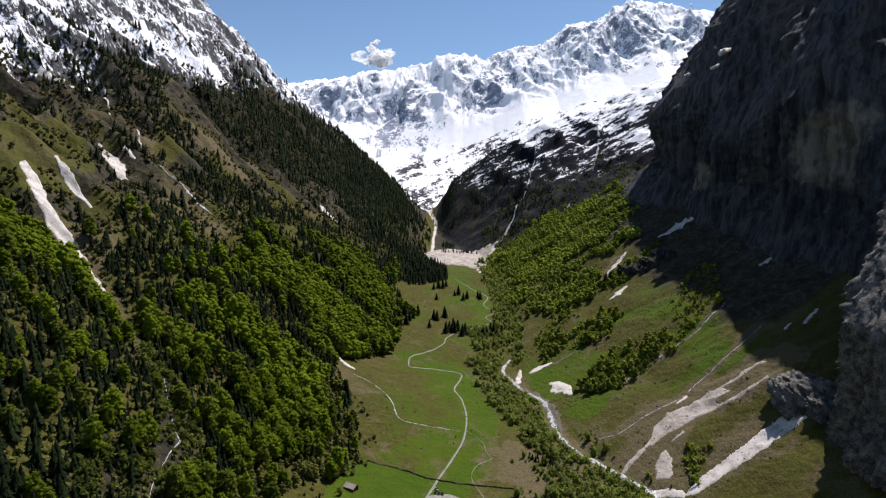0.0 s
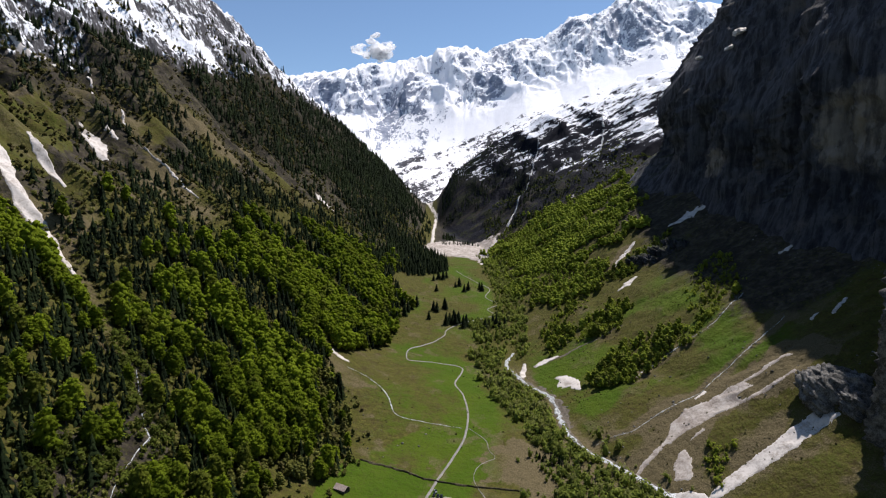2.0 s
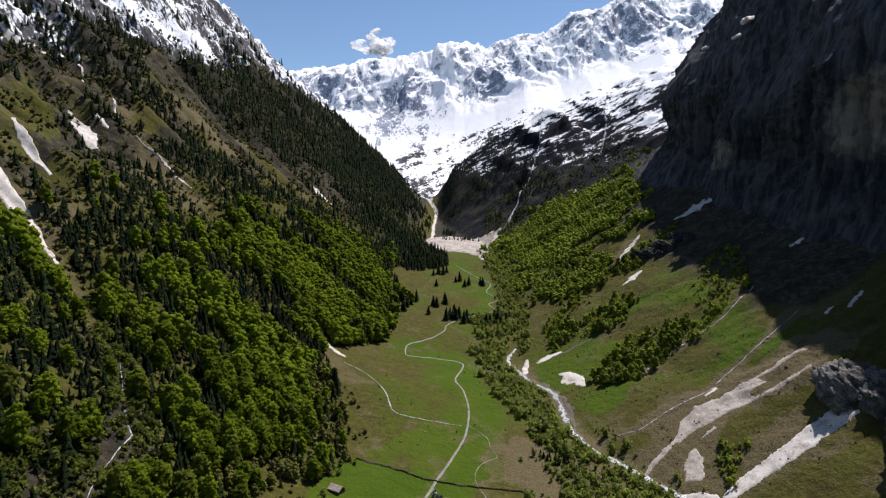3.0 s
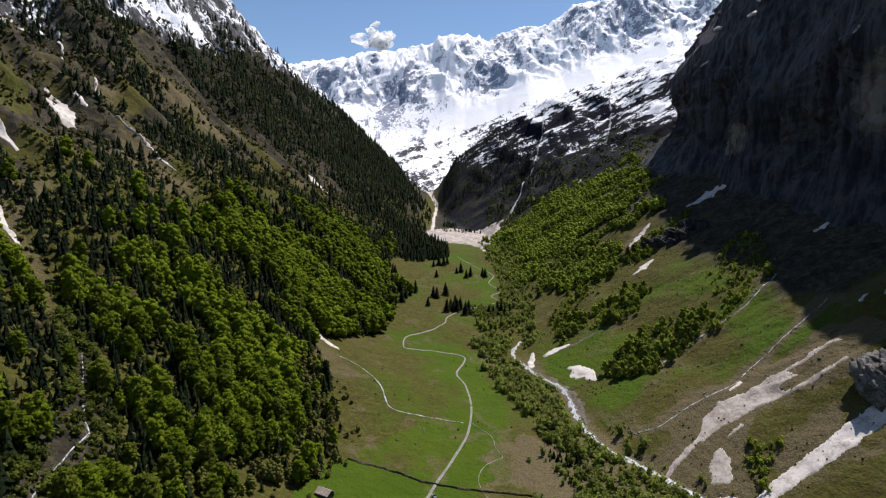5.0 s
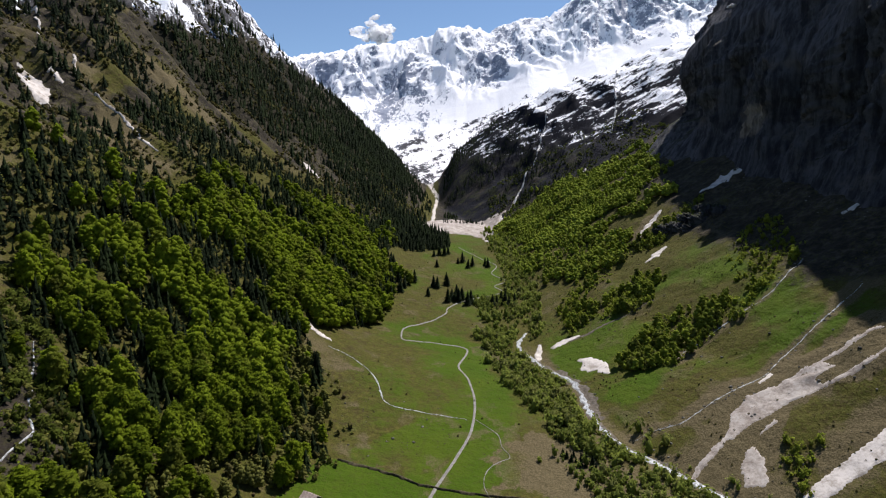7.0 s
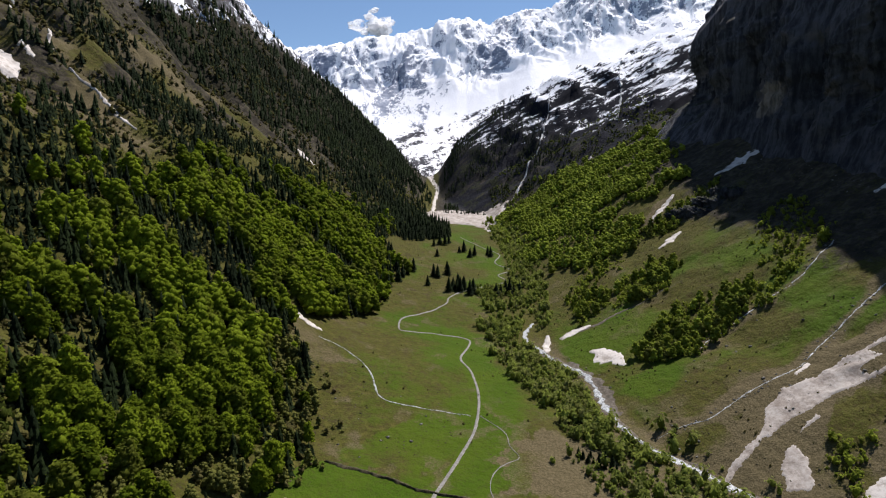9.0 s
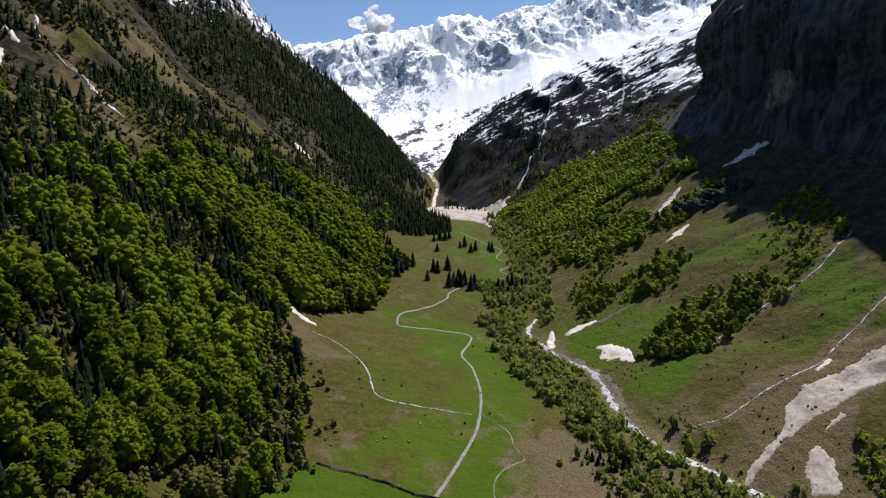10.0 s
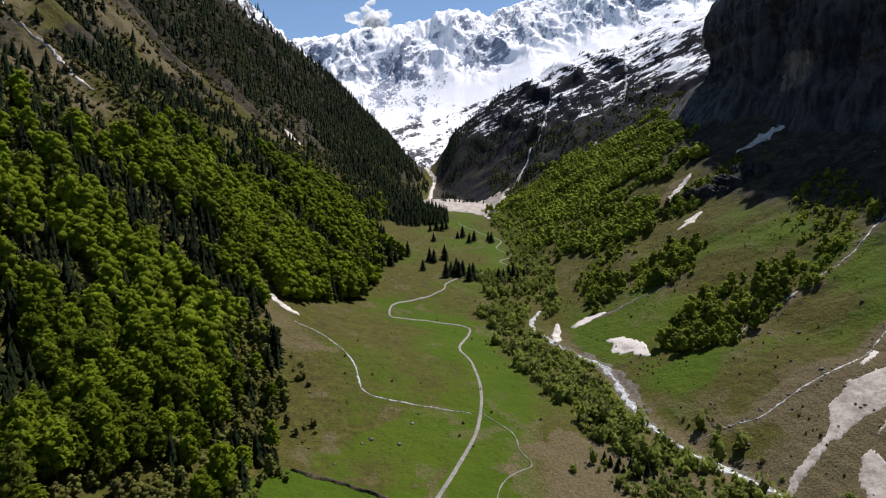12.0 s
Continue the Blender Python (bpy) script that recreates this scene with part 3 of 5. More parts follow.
    # leaf litter and shade-loving growth under the trees
    litter = smooth(0, 12, np.interp(y, EDGE_Y, EDGE_X) - x) * smooth(-20, 10, x - np.interp(y, TOP_Y, TOP_X)) * (y < 1150)
    lush, rock = lush * (1 - litter), rock * (1 - litter) + 0.3 * litter
    rock = np.where(inside(wx, wy, GULLY) & (y < 440), 0.85, rock)
    # snow line on the left flank, the broad snow band above it and the barer crest beyond
    deep = np.interp(y, (600, 700, 782, 850, 907, 1000, 1068, 1144, 1280, 1512, 1707, 1800, 2000), (-640, -602, -572, -545, -540, -562, -548, -502, -462, -438, -360, -328, -258)) - x
    deep = deep + 22 * fbm((y + 0.5 * x) / 40, x / 160, 3, 115)
    snow = 0.48 * smooth(-30, 15, deep) + 0.09 * smooth(10, 80, deep) + 0.08 * smooth(1080, 1000, y) * smooth(-10, 30, deep)
    band = nearness(x, y, [(-690, 1000), (-625, 1075), (-560, 1160), (-515, 1220), (-484, 1278)])
    snow = snow + 0.5 * smooth(34, 10, band + 8 * patch) * (y < 1300) - 0.06 * smooth(1240, 1330, y + 0.4 * (x + 500))
    snow = np.where(x < 0, np.clip(snow, 0, 1), 0)
    spur_snow = smooth(285, 345, z - 0.10 * (x - 300)) * (0.27 + 0.44 * smooth(390, 520, z - 0.22 * (x - 300)) + 0.25 * smooth(24, 10, np.hypot((x - 528) / 1.3, (y - 1550) / 2)))
    snow = np.where((x > 0) & (y > 1450), spur_snow, snow)
    rock = np.where((x < 0) & (deep > -60), np.maximum(rock, 0.9), rock)
    return np.stack((lush, bare, rock, snow), 1)


# foot of the great cliff: stations, plan and height
CLIFF_Y = (-300, 200, 400, 560, 660, 800, 920, 1100, 1245)
CLIFF_X = (475, 458, 444, 436, 430, 428, 428, 430, 434)
CLIFF_Z = (90, 110, 130, 155, 185, 200, 218, 250, 275)


# height at which the upright face ends and the wall leans back
BROW_Y = (-300, 400, 560, 590, 618, 656, 689, 736, 773, 806, 864, 890, 912, 960, 1013, 1121, 1240, 1350)
BROW_Z = (262, 262, 268, 292, 340, 404, 422, 424, 412, 379, 361, 378, 412, 446, 452, 467, 438, 430)


def build_cliff():
    s = np.linspace(0, 1, 430)
    # plan of the foot: along the valley, then round the corner and away behind
    q = s * 1.3
    py = np.interp(np.minimum(q, 1), np.linspace(0, 1, 9), CLIFF_Y)
    turn = np.maximum(q - 1, 0) / 0.3
    px = np.interp(py, CLIFF_Y, CLIFF_X) + 700 * turn
    py = py + 90 * np.sin(turn * 2.4)
    base = np.interp(py, CLIFF_Y, CLIFF_Z)[None, :] - 30 + 60 * turn[None, :]
    brow = np.interp(py, BROW_Y, BROW_Z)[None, :]
    hs = np.concatenate((np.linspace(0, 1, 110), 1 + np.linspace(0.012, 1, 60)))[:, None]
    z = base + np.minimum(hs, 1) * (brow - base) + np.maximum(hs - 1, 0) * 330
    over = np.maximum(z - brow, 0)
    lean = np.interp(py, (-300, 900, 1040, 1200, 1300), (0.415, 0.415, 0.46, 0.66, 0.72))[None, :]
    apron = np.maximum(base + 105 - z, 0)
    x = px[None, :] + 0.03 * (z - base) + lean * over - np.interp(py, (0, 1000, 1150), (0.30, 0.34, 0.72))[None, :] * apron
    y = py[None, :] + 0 * x
    # buttresses, broad slabs, ledges and upright cracks, all fading out at the brow
    face = (0.25 + 0.75 * smooth(60, 0, apron)) * (1 - 0.93 * smooth(0.80, 0.98, hs)) + 0.35 * smooth(1.05, 1.3, hs)
    tilt = z + 0.25 * y
    k = 15 * vnoise(y / 130, z / 420, 61) + 13 * ridged(y / 74 + z / 700, z / 300, 3, 62)
    k = k + smooth(0.02, 0.22, hs) * 4.5 * ridged(y / 21 + tilt / 160, z / 85, 3, 63) + 3.5 * vnoise(y / 110, tilt / 17, 64)
    slab = np.floor(2.2 * fbm(y / 46, z / 60, 3, 68)) / 2.2
    k = k + 6 * slab + 2.2 * ridged(y / 60, tilt / 11, 2, 67) + 2.2 * fbm(y / 8, z / 8, 3, 65)
    for y0, deep, broad in ((672, 24, 11), (756, 13, 9), (868, 14, 10), (1010, 9, 12)):
        k = k - deep * np.exp(-((y - y0 - 0.12 * (z - 300) - 6 * vnoise(z / 40, y0, 69)) / broad) ** 2)
    x = x - face * (k - 4)
    x = x + smooth(1.0, 1.1, hs) * (3 * fbm(y / 14, tilt / 9, 4, 66, 0.6) + 5 * smooth(0.1, 0.9, fbm(y / 60, tilt / 70, 2, 70)) * ridged(y / 90, tilt / 20, 2, 71))
    u = (tilt + 10 * fbm(y / 70, z / 70, 2, 72)) / 26
    stair = np.floor(u) + smooth(0.62, 1.0, u - np.floor(u)) - u
    x = x + lean * 26 * stair * smooth(5, 40, over) * smooth(-0.1, 0.5, fbm(y / 55, z / 45, 3, 73))
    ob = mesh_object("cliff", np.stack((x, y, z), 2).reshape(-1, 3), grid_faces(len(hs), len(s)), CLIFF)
    # the mountain's back, falling away behind the wall
    edge = np.stack((x[-1], y[-1], z[-1]), 1)
    rows = [edge + (d, 0, dz) for d, dz in ((0, -1), (90, 60), (260, 60), (600, -80), (900, -500))]
    crown = mesh_object("cliff_top", np.vstack(rows), grid_faces(5, len(s)), CLIFF)
    tagged(crown, "dark grassy rock back of the mountain above the cliff", "mountain", kind="structure")
    return tagged(ob, "dark shaded limestone cliff wall with ledges and pale streaks", "cliff", kind="structure")


# the long snowfield below its walls: upper and lower edge (y) across it
SHELF_X = (-700, -400, -225, -110, 45, 320, 590, 880, 1134, 1400)
SHELF_TOP = (2930, 2930, 2900, 2860, 3078, 3110, 3119, 3092, 3046, 3040)
SHELF_LOW = (2200, 2250, 2600, 2800, 2950, 2965, 2950, 2950, 2950, 2950)


def build_range():
    us, vs = np.linspace(-1, 1, 520), np.concatenate((np.linspace(0, 0.55, 70), np.linspace(0.555, 1, 150), np.linspace(1.015, 1.25, 10)))
    u, v = np.meshgrid(us, vs)
    y = 2060 + 1460 * v
    x = 360 + u * (1150 + 450 * np.minimum(v, 1))
    z = range_height(x, np.minimum(y, 3520)) - 1500 * np.maximum(v - 1, 0)
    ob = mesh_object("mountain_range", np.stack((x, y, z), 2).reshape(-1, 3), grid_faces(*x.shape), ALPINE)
    shelf, lip = np.interp(x, SHELF_X, SHELF_TOP), np.interp(x, SHELF_X, SHELF_LOW)
    wob = 60 * fbm(x / 120, y / 120, 3, 81)
    field = smooth(-30, 30, shelf + wob - y) * smooth(-30, 30, y - lip - 0.6 * wob)
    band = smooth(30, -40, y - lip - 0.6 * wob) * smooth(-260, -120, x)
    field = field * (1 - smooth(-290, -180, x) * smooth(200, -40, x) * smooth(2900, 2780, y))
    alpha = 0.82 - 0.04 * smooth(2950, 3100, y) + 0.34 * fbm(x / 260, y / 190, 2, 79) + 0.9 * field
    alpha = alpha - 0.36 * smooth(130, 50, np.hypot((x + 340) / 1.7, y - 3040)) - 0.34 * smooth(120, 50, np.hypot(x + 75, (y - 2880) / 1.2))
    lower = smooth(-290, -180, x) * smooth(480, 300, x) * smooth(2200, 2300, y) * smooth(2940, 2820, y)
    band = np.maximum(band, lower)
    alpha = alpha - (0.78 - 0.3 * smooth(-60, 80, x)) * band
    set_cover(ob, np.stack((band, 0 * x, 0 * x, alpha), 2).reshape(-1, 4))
    return tagged(ob, "snow-covered rocky mountain range closing the valley", "mountain", kind="structure")


ground, cliff, mountains = build_ground(), build_cliff(), build_range()

# ---- track, waters and old snow, laid over the ground ----
def spline(points, step):
    p = np.array(points, float)
    p = np.vstack((2 * p[0] - p[1], p, 2 * p[-1] - p[-2]))
    out = []
    for i in range(1, len(p) - 2):
        n = max(2, int(np.hypot(*(p[i + 1, :2] - p[i, :2])) / step))
        t = (np.arange(n) / n)[:, None]
        a, b, c, d = p[i - 1], p[i], p[i + 1], p[i + 2]
        out.append(0.5 * (2 * b + (c - a) * t + (2 * a - 5 * b + 4 * c - d) * t * t + (3 * b - a - 3 * c + d) * t ** 3))
    return np.vstack(out + [p[-2:-1]])


def ribbon(name, line, mat, lift=0.35, step=2.5, cols=7, ragged=0.0, dome=0.0, drop=0.8, seed=0):
    """A strip over the ground along points (x, y, width); its edges dip into the ground."""
    p = spline(line, step)
    c, w = p[:, :2], np.maximum(p[:, 2], 0.3)
    g = np.gradient(c, axis=0)
    g = g / np.maximum(np.hypot(g[:, 0], g[:, 1]), 1e-6)[:, None]
    side = np.stack((-g[:, 1], g[:, 0]), 1)
    q = np.linspace(-1, 1, cols)
    n = np.arange(len(c)) * step
    half = np.stack([w / 2 * (1 + ragged * fbm(n / max(3.0, w.mean() * 0.6), np.full(len(n), k * 40.0 + seed), 5, 200 + seed, 0.58)) for k in (0, 1)], 1)
    half = np.maximum(half, 0.15)
    off = np.where(q[None, :] < 0, q[None, :] * half[:, :1], q[None, :] * half[:, 1:])
    x, y = c[:, :1] + side[:, :1] * off, c[:, 1:2] + side[:, 1:] * off
    z = height(x, y) + lift + dome * (1 - q[None, :] ** 2)
    z[:, 0], z[:, -1] = z[:, 0] - lift - drop, z[:, -1] - lift - drop
    z[0, :], z[-1, :] = z[0, :] - drop, z[-1, :] - drop
    return shade_smooth(mesh_object(name, np.stack((x, y, z), 2).reshape(-1, 3), grid_faces(len(c), cols), mat))


def wide(line, *widths):
    t = np.linspace(0, 1, len(line))
    w = np.interp(t, np.linspace(0, 1, len(widths)), widths)
    return [(a[0], a[1], b) for a, b in zip(line, w)]


tagged(ribbon("track", wide(TRACK, 2.6, 2.3, 2.0, 1.8, 1.8), GRAVEL, 0.4, ragged=0.12), "pale gravel farm track winding through meadow", "track", kind="structure")
tagged(ribbon("footpath", wide(FOOTPATH, 0.7, 0.6, 0.8, 0.9), GRAVEL, 0.3, ragged=0.8, cols=5), "narrow trodden gravel footpath in grass", "footpath", kind="structure")
tagged(ribbon("river", wide(RIVER, 3, 5, 5.5, 5.5, 5, 5, 5.5, 6.5, 8), WATER, 0.6, ragged=0.8), "white-water mountain river over shingle", "river", kind="structure")
tagged(ribbon("river_bed", [(80, 715, 3), (83, 695, 7), (94, 668, 9), (109, 645, 9), (116, 617, 11), (117, 594, 13), (115, 567, 13), (117, 547, 11), (122, 529, 9), (130, 514, 9), (140, 504, 9), (153, 485, 9), (171, 455, 9)], SHINGLE, 0.35, ragged=0.5), "grey shingle bed beside the river", "river bed", kind="structure")
tagged(ribbon("brook", wide(BROOK, 0.7, 1.3, 1.6, 0.9, 0.7), WATER, 0.22, ragged=0.9, cols=5, seed=2), "narrow white brook across the meadow", "brook", kind="structure")
tagged(ribbon("brook", wide(RILL_LOW, 1.1, 0.9, 0.8, 0.5), WATER, 0.16, step=1.0, ragged=1.5, cols=5, seed=3), "stony white brook down the grass slope", "brook", kind="structure")
tagged(ribbon("brook", wide(RILL_HIGH, 1.4, 1.1, 0.9), WATER, 0.16, step=1.0, ragged=1.3, cols=5, seed=4), "thin brook beside green bushes", "brook", kind="structure")
tagged(ribbon("scree_strip", [(112, 711, 3), (136, 712, 5), (162, 717, 4), (182, 719, 2.5), (204, 724, 1.6), (230, 727, 0.8)], SHINGLE, 0.3, ragged=0.8, cols=5, seed=9), "grey stony strip down the grass slope", "scree", kind="structure")
tagged(ribbon("waterfall", wide(FALL[4:], 0.5, 1.6, 1.2, 0.35, 0.3, 0.3), WATER, 0.6, step=1.5, ragged=1.2, cols=5, seed=5), "thin waterfall in a wooded gully", "waterfall", kind="structure")
tagged(ribbon("field_bank", wide(BANK, 2.2, 1.8, 1.3, 1.2), TURF, 0.45, step=1.0, ragged=1.0, dome=0.7, cols=5, seed=6), "low dark turf and stone field bank", "bank", kind="structure")


def snow_patch(line, widths, label, mat=None, seed=0, ragged=0.45):
    deep = 0.6 if line[0][0] < -150 else 0.3
    ob = ribbon("snow_patch", wide(line, *widths), mat or SNOW, deep, 1.2, 13, ragged, 0.25 + deep * 0.5, 0.7, seed)
    return tagged(ob, label, "snow patch", "old snow patches in the valley")


def snow_field(outline, step, mat, lift, label, seed, rag=1.0):
    """Snow lying within an outline in plan, with a ragged edge and a lumpy top."""
    o = np.array(outline, float)
    x, y = np.meshgrid(np.arange(o[:, 0].min() - 20, o[:, 0].max() + 20, step), np.arange(o[:, 1].min() - 20, o[:, 1].max() + 20, step))
    held = inside(x + rag * fbm(x / (2 * rag + 4), y / (2 * rag + 4), 4, seed, 0.6), y + 1.3 * rag * fbm(x / (2 * rag + 4), y / (2 * rag + 6), 4, seed + 9, 0.6), outline)
    z = height(x, y) + np.where(held, lift * (1 + 0.5 * fbm(x / 14, y / 20, 3, seed + 5)), -0.6)
    faces = grid_faces(*x.shape)
    faces = faces[held.ravel()[faces].any(1)]
    ob = shade_smooth(mesh_object("snow_patch", np.stack((x, y, z), 2).reshape(-1, 3), faces, mat))
    return tagged(ob, label, "snow patch", "old snow patches in the valley")


snow_field([(179, 456), (195, 444), (210, 453), (236, 460), (268, 470), (291, 473), (299, 460), (285, 459), (254, 452), (230, 448), (210, 442), (199, 440), (173, 451)], 1.1, SNOW, 0.5, "large grey-white old snow tongue below a boulder", 610, 0.45)
snow_field([(151, 484), (165, 495), (183, 504), (193, 515), (196, 522), (206, 526), (211, 531), (235, 530), (249, 533), (265, 533), (278, 534), (286, 538), (302, 534), (304, 531), (289, 532), (279, 530), (273, 529), (262, 531), (267, 522), (251, 522), (253, 514), (264, 513), (272, 511), (279, 513), (295, 513), (294, 510), (279, 509), (270, 507), (251, 511), (230, 513), (212, 507), (203, 505), (185, 501), (167, 490), (155, 483)], 1.0, DIRTY_SNOW, 0.4, "long forked dirty snow tongue on a brown slope", 620, 0.7)
snow_field([(202, 496), (215, 503), (215, 499), (207, 497)], 0.8, DIRTY_SNOW, 0.35, "thin leftover strip of dirty snow on bare soil", 630, 0.8)
snow_field([(223, 539), (237, 547), (236, 543), (224, 537)], 0.8, SNOW, 0.35, "narrow snow strip beside the stony brook", 640, 0.6)
snow_field([(189, 489), (196, 489), (197, 478), (193, 465), (186, 462), (179, 467), (182, 480)], 0.9, DIRTY_SNOW, 0.5, "small dirty snow remnant above the river", 650, 1.6)
snow_patch([(174, 456), (185, 449), (193, 442)], (4, 9, 7), "white snow bridge at the river bank", None, 15)
snow_patch([(126, 668), (136, 651), (144, 628)], (4, 20, 4), "pinkish snow patch on bright green grass", None, 16)
snow_patch([(99, 726), (94, 700), (91, 682)], (3, 7, 4), "small snow patch on the river bank", None, 17)
snow_patch([(108, 707), (120, 713), (138, 716)], (5, 9, 3), "snow patch under a grassy bank", None, 18)
snow_patch([(240, 824), (254, 833), (271, 845)], (3, 11, 4), "white snow patch among bushes", None, 19)
snow_patch([(252, 893), (275, 919), (299, 942)], (3, 9, 4), "thin snow strip beside scree", None, 20)
snow_patch([(345, 928), (380, 934), (414, 937)], (4, 16, 8), "shaded grey snow patch under the cliff", None, 21)
snow_patch([(388, 707), (402, 702)], (6, 8), "small shaded snow patch under the cliff", None, 22)
snow_patch([(-416, 577), (-397, 565), (-379, 549), (-357, 534), (-339, 525), (-319, 512), (-296, 500)], (8, 13, 11, 13, 14, 11, 4), "long white avalanche snow strip in a gully", None, 23, 0.18)
snow_patch([(-410, 618), (-386, 600), (-356, 587)], (4, 9, 3), "narrow white snow strip on the grass slope", None, 24, 0.2)
snow_patch([(-445, 760), (-417, 738), (-392, 717)], (5, 24, 12), "broad white snow patch on the upper slope", None, 25, 0.25)
snow_patch([(-417, 762), (-400, 760)], (7, 6), "small white snow patch on the upper slope", None, 26)
snow_patch([(-440, 845), (-419, 813), (-372, 770), (-344, 764), (-321, 751), (-296, 744)], (2.2, 3.2, 1.0, 2.4, 3.6, 1.2), "thin broken snow line in a gully", None, 27, 0.8)
snow_patch([(-250, 1172), (-230, 1168), (-200, 1152)], (6, 22, 5), "white snow patch on the wooded slope", None, 28)
snow_patch([(-55, 2260), (-52, 2180), (-45, 2090), (-24, 1955), (-25, 1800), (-27, 1690), (-27, 1520), (-28, 1440)], (50, 22, 12, 9, 8, 8, 7), "winding white snow gully in the gorge", None, 29, 0.5)
snow_field([(-46, 1335), (-30, 1420), (-6, 1485), (40, 1490), (81, 1480), (134, 1455), (124, 1422), (117, 1340), (100, 1270), (88, 1215), (78, 1245), (59, 1290), (30, 1282), (0, 1275)], 3.5, DIRTY_SNOW, 2.2, "dirty avalanche cone filling the valley head", 600, 9.0)
snow_patch([(128, 1452), (114, 1402), (98, 1330), (80, 1215)], (8, 22, 34, 12), "white snow tongue at the valley head", None, 30, 0.3)
snow_patch([(172, 1492), (158, 1466), (146, 1444)], (4, 9, 6), "thin snow chute at the valley head", None, 32)
snow_patch([(338, 562), (346, 568)], (3, 4), "small shaded snow remnant under the cliff", None, 33)
snow_patch([(350, 553), (362, 560), (372, 566)], (3, 6, 2), "small shaded snow remnant under the cliff", None, 34)
snow_patch([(-590, 852), (-572, 836), (-552, 842), (-540, 866), (-520, 880), (-496, 866), (-478, 842), (-466, 822)], (6, 8, 7, 6, 9, 6, 3, 2), "narrow snow ledge winding across the upper slope", None, 36, 0.5)
snow_patch([(314, 1427), (300, 1413)], (5, 8), "small snow patch above the young wood", None, 37)
snow_patch([(312, 1107), (296, 1085), (286, 1068)], (3, 6, 3), "short snow strip in the young wood", None, 38)
tagged(ribbon("waterfall", wide([(501, 1875), (466, 1766), (456, 1712), (422, 1610), (390, 1511)], 5, 4, 6, 4, 2), WATER, 1.5, step=4, ragged=0.9, cols=5, seed=40), "thin white waterfall down the dark spur", "waterfall", kind="structure")
tagged(ribbon("waterfall", wide([(299, 1865), (273, 1749), (229, 1633), (199, 1558), (178, 1510), (156, 1463)], 1.5, 2, 3.5, 3, 5, 6), WATER, 1.3, step=4, ragged=1.2, cols=5, seed=41), "broken white stream in the spur's gully", "waterfall", kind="structure")
snow_patch([(-120, 637), (-110, 632), (-98, 632)], (4, 6, 3), "pinkish snow patch at the mouth of a gully", None, 35)

# ---- trees and scrub ----
def ico(level):
    bm = bmesh.new()
    bmesh.ops.create_icosphere(bm, subdivisions=level, radius=1)
    v = np.array([a.co[:] for a in bm.verts])
    f = np.array([[c.index for c in a.verts] for a in bm.faces])
    bm.free()
    return v, f


ICO1, ICO3 = ico(1), ico(3)


def sprays(r, centres, radii, count, size):
    """Small tilted leaf sprays over a crown's lobes, each a bent strip of two triangles."""
    k = r.integers(0, len(centres), count)
    d = r.normal(size=(count, 3))
    d[:, 2] = d[:, 2] * 0.9 + 0.35
    d /= np.linalg.norm(d, axis=1)[:, None]
    c = centres[k] + d * radii[k][:, None] * r.uniform(0.82, 1.12, (count, 1))
    n = 0.7 * d + 0.4 * r.normal(size=(count, 3)) + np.array([0, 0, 0.8])
    n /= np.linalg.norm(n, axis=1)[:, None]
    a = np.cross(n, r.normal(size=(count, 3)))
    a /= np.linalg.norm(a, axis=1)[:, None]
    b = np.cross(n, a)
    s = size * r.uniform(0.6, 1.3, (count, 1))
    v = np.stack((c - a * s - b * s * 0.25, c - b * s * 0.5 + n * s * 0.2, c + a * s + b * s * 0.15, c + b * s * 0.55 - n * s * 0.15), 1).reshape(-1, 3)
    i = np.arange(count)[:, None] * 4
    return v, np.vstack((i + [[0, 1, 2]], i + [[0, 2, 3]]))


def merge(parts):
    vs, fs, n = [], [], 0
    for v, f in parts:
        vs.append(v), fs.append(f + n)
        n += len(v)
    return np.vstack(vs), np.vstack(fs)


def leafy_crown(seed, base, clumps, count, size, tall=16.0, wide_r=4.9):
    """A domed crown of drooping, flattened leaf clumps at uneven heights, fringed with leaf sprays."""
    r = np.random.default_rng(seed)
    parts = []
    for k in range(clumps):
        f = (k + 0.5) / clumps
        reach = 0.56 * wide_r * math.sqrt(max(0.02, 1 - ((f - 0.30) / 0.72) ** 2)) * r.uniform(0.75, 1.15)
        a = k * 2.39996 + r.uniform(-0.5, 0.5)
        q = wide_r * r.uniform(0.85, 1.25) * (1.1 - 0.35 * f) * 1.75 / math.sqrt(clumps + 3.0)
        v = base[0] * (1 + 0.16 * r.normal(size=(len(base[0]), 1)))
        out = v[:, 0] * math.cos(a) + v[:, 1] * math.sin(a)
        v = v * (q, q, q * 0.85)
        v[:, 2] -= 0.32 * q * np.maximum(out, 0)
        parts.append((v + (reach * math.cos(a), reach * math.sin(a), tall * (0.22 + 0.70 * f) * r.uniform(0.94, 1.04)), base[1]))
    core = ICO1[0] * (0.62 * wide_r, 0.62 * wide_r, 0.40 * tall) + (0, 0, 0.5 * tall)
    v, f = merge(parts)
    fringe = sprays(r, v, np.full(len(v), size * 0.8), count, size)
    return merge([(v, f), (core, ICO1[1]), fringe])


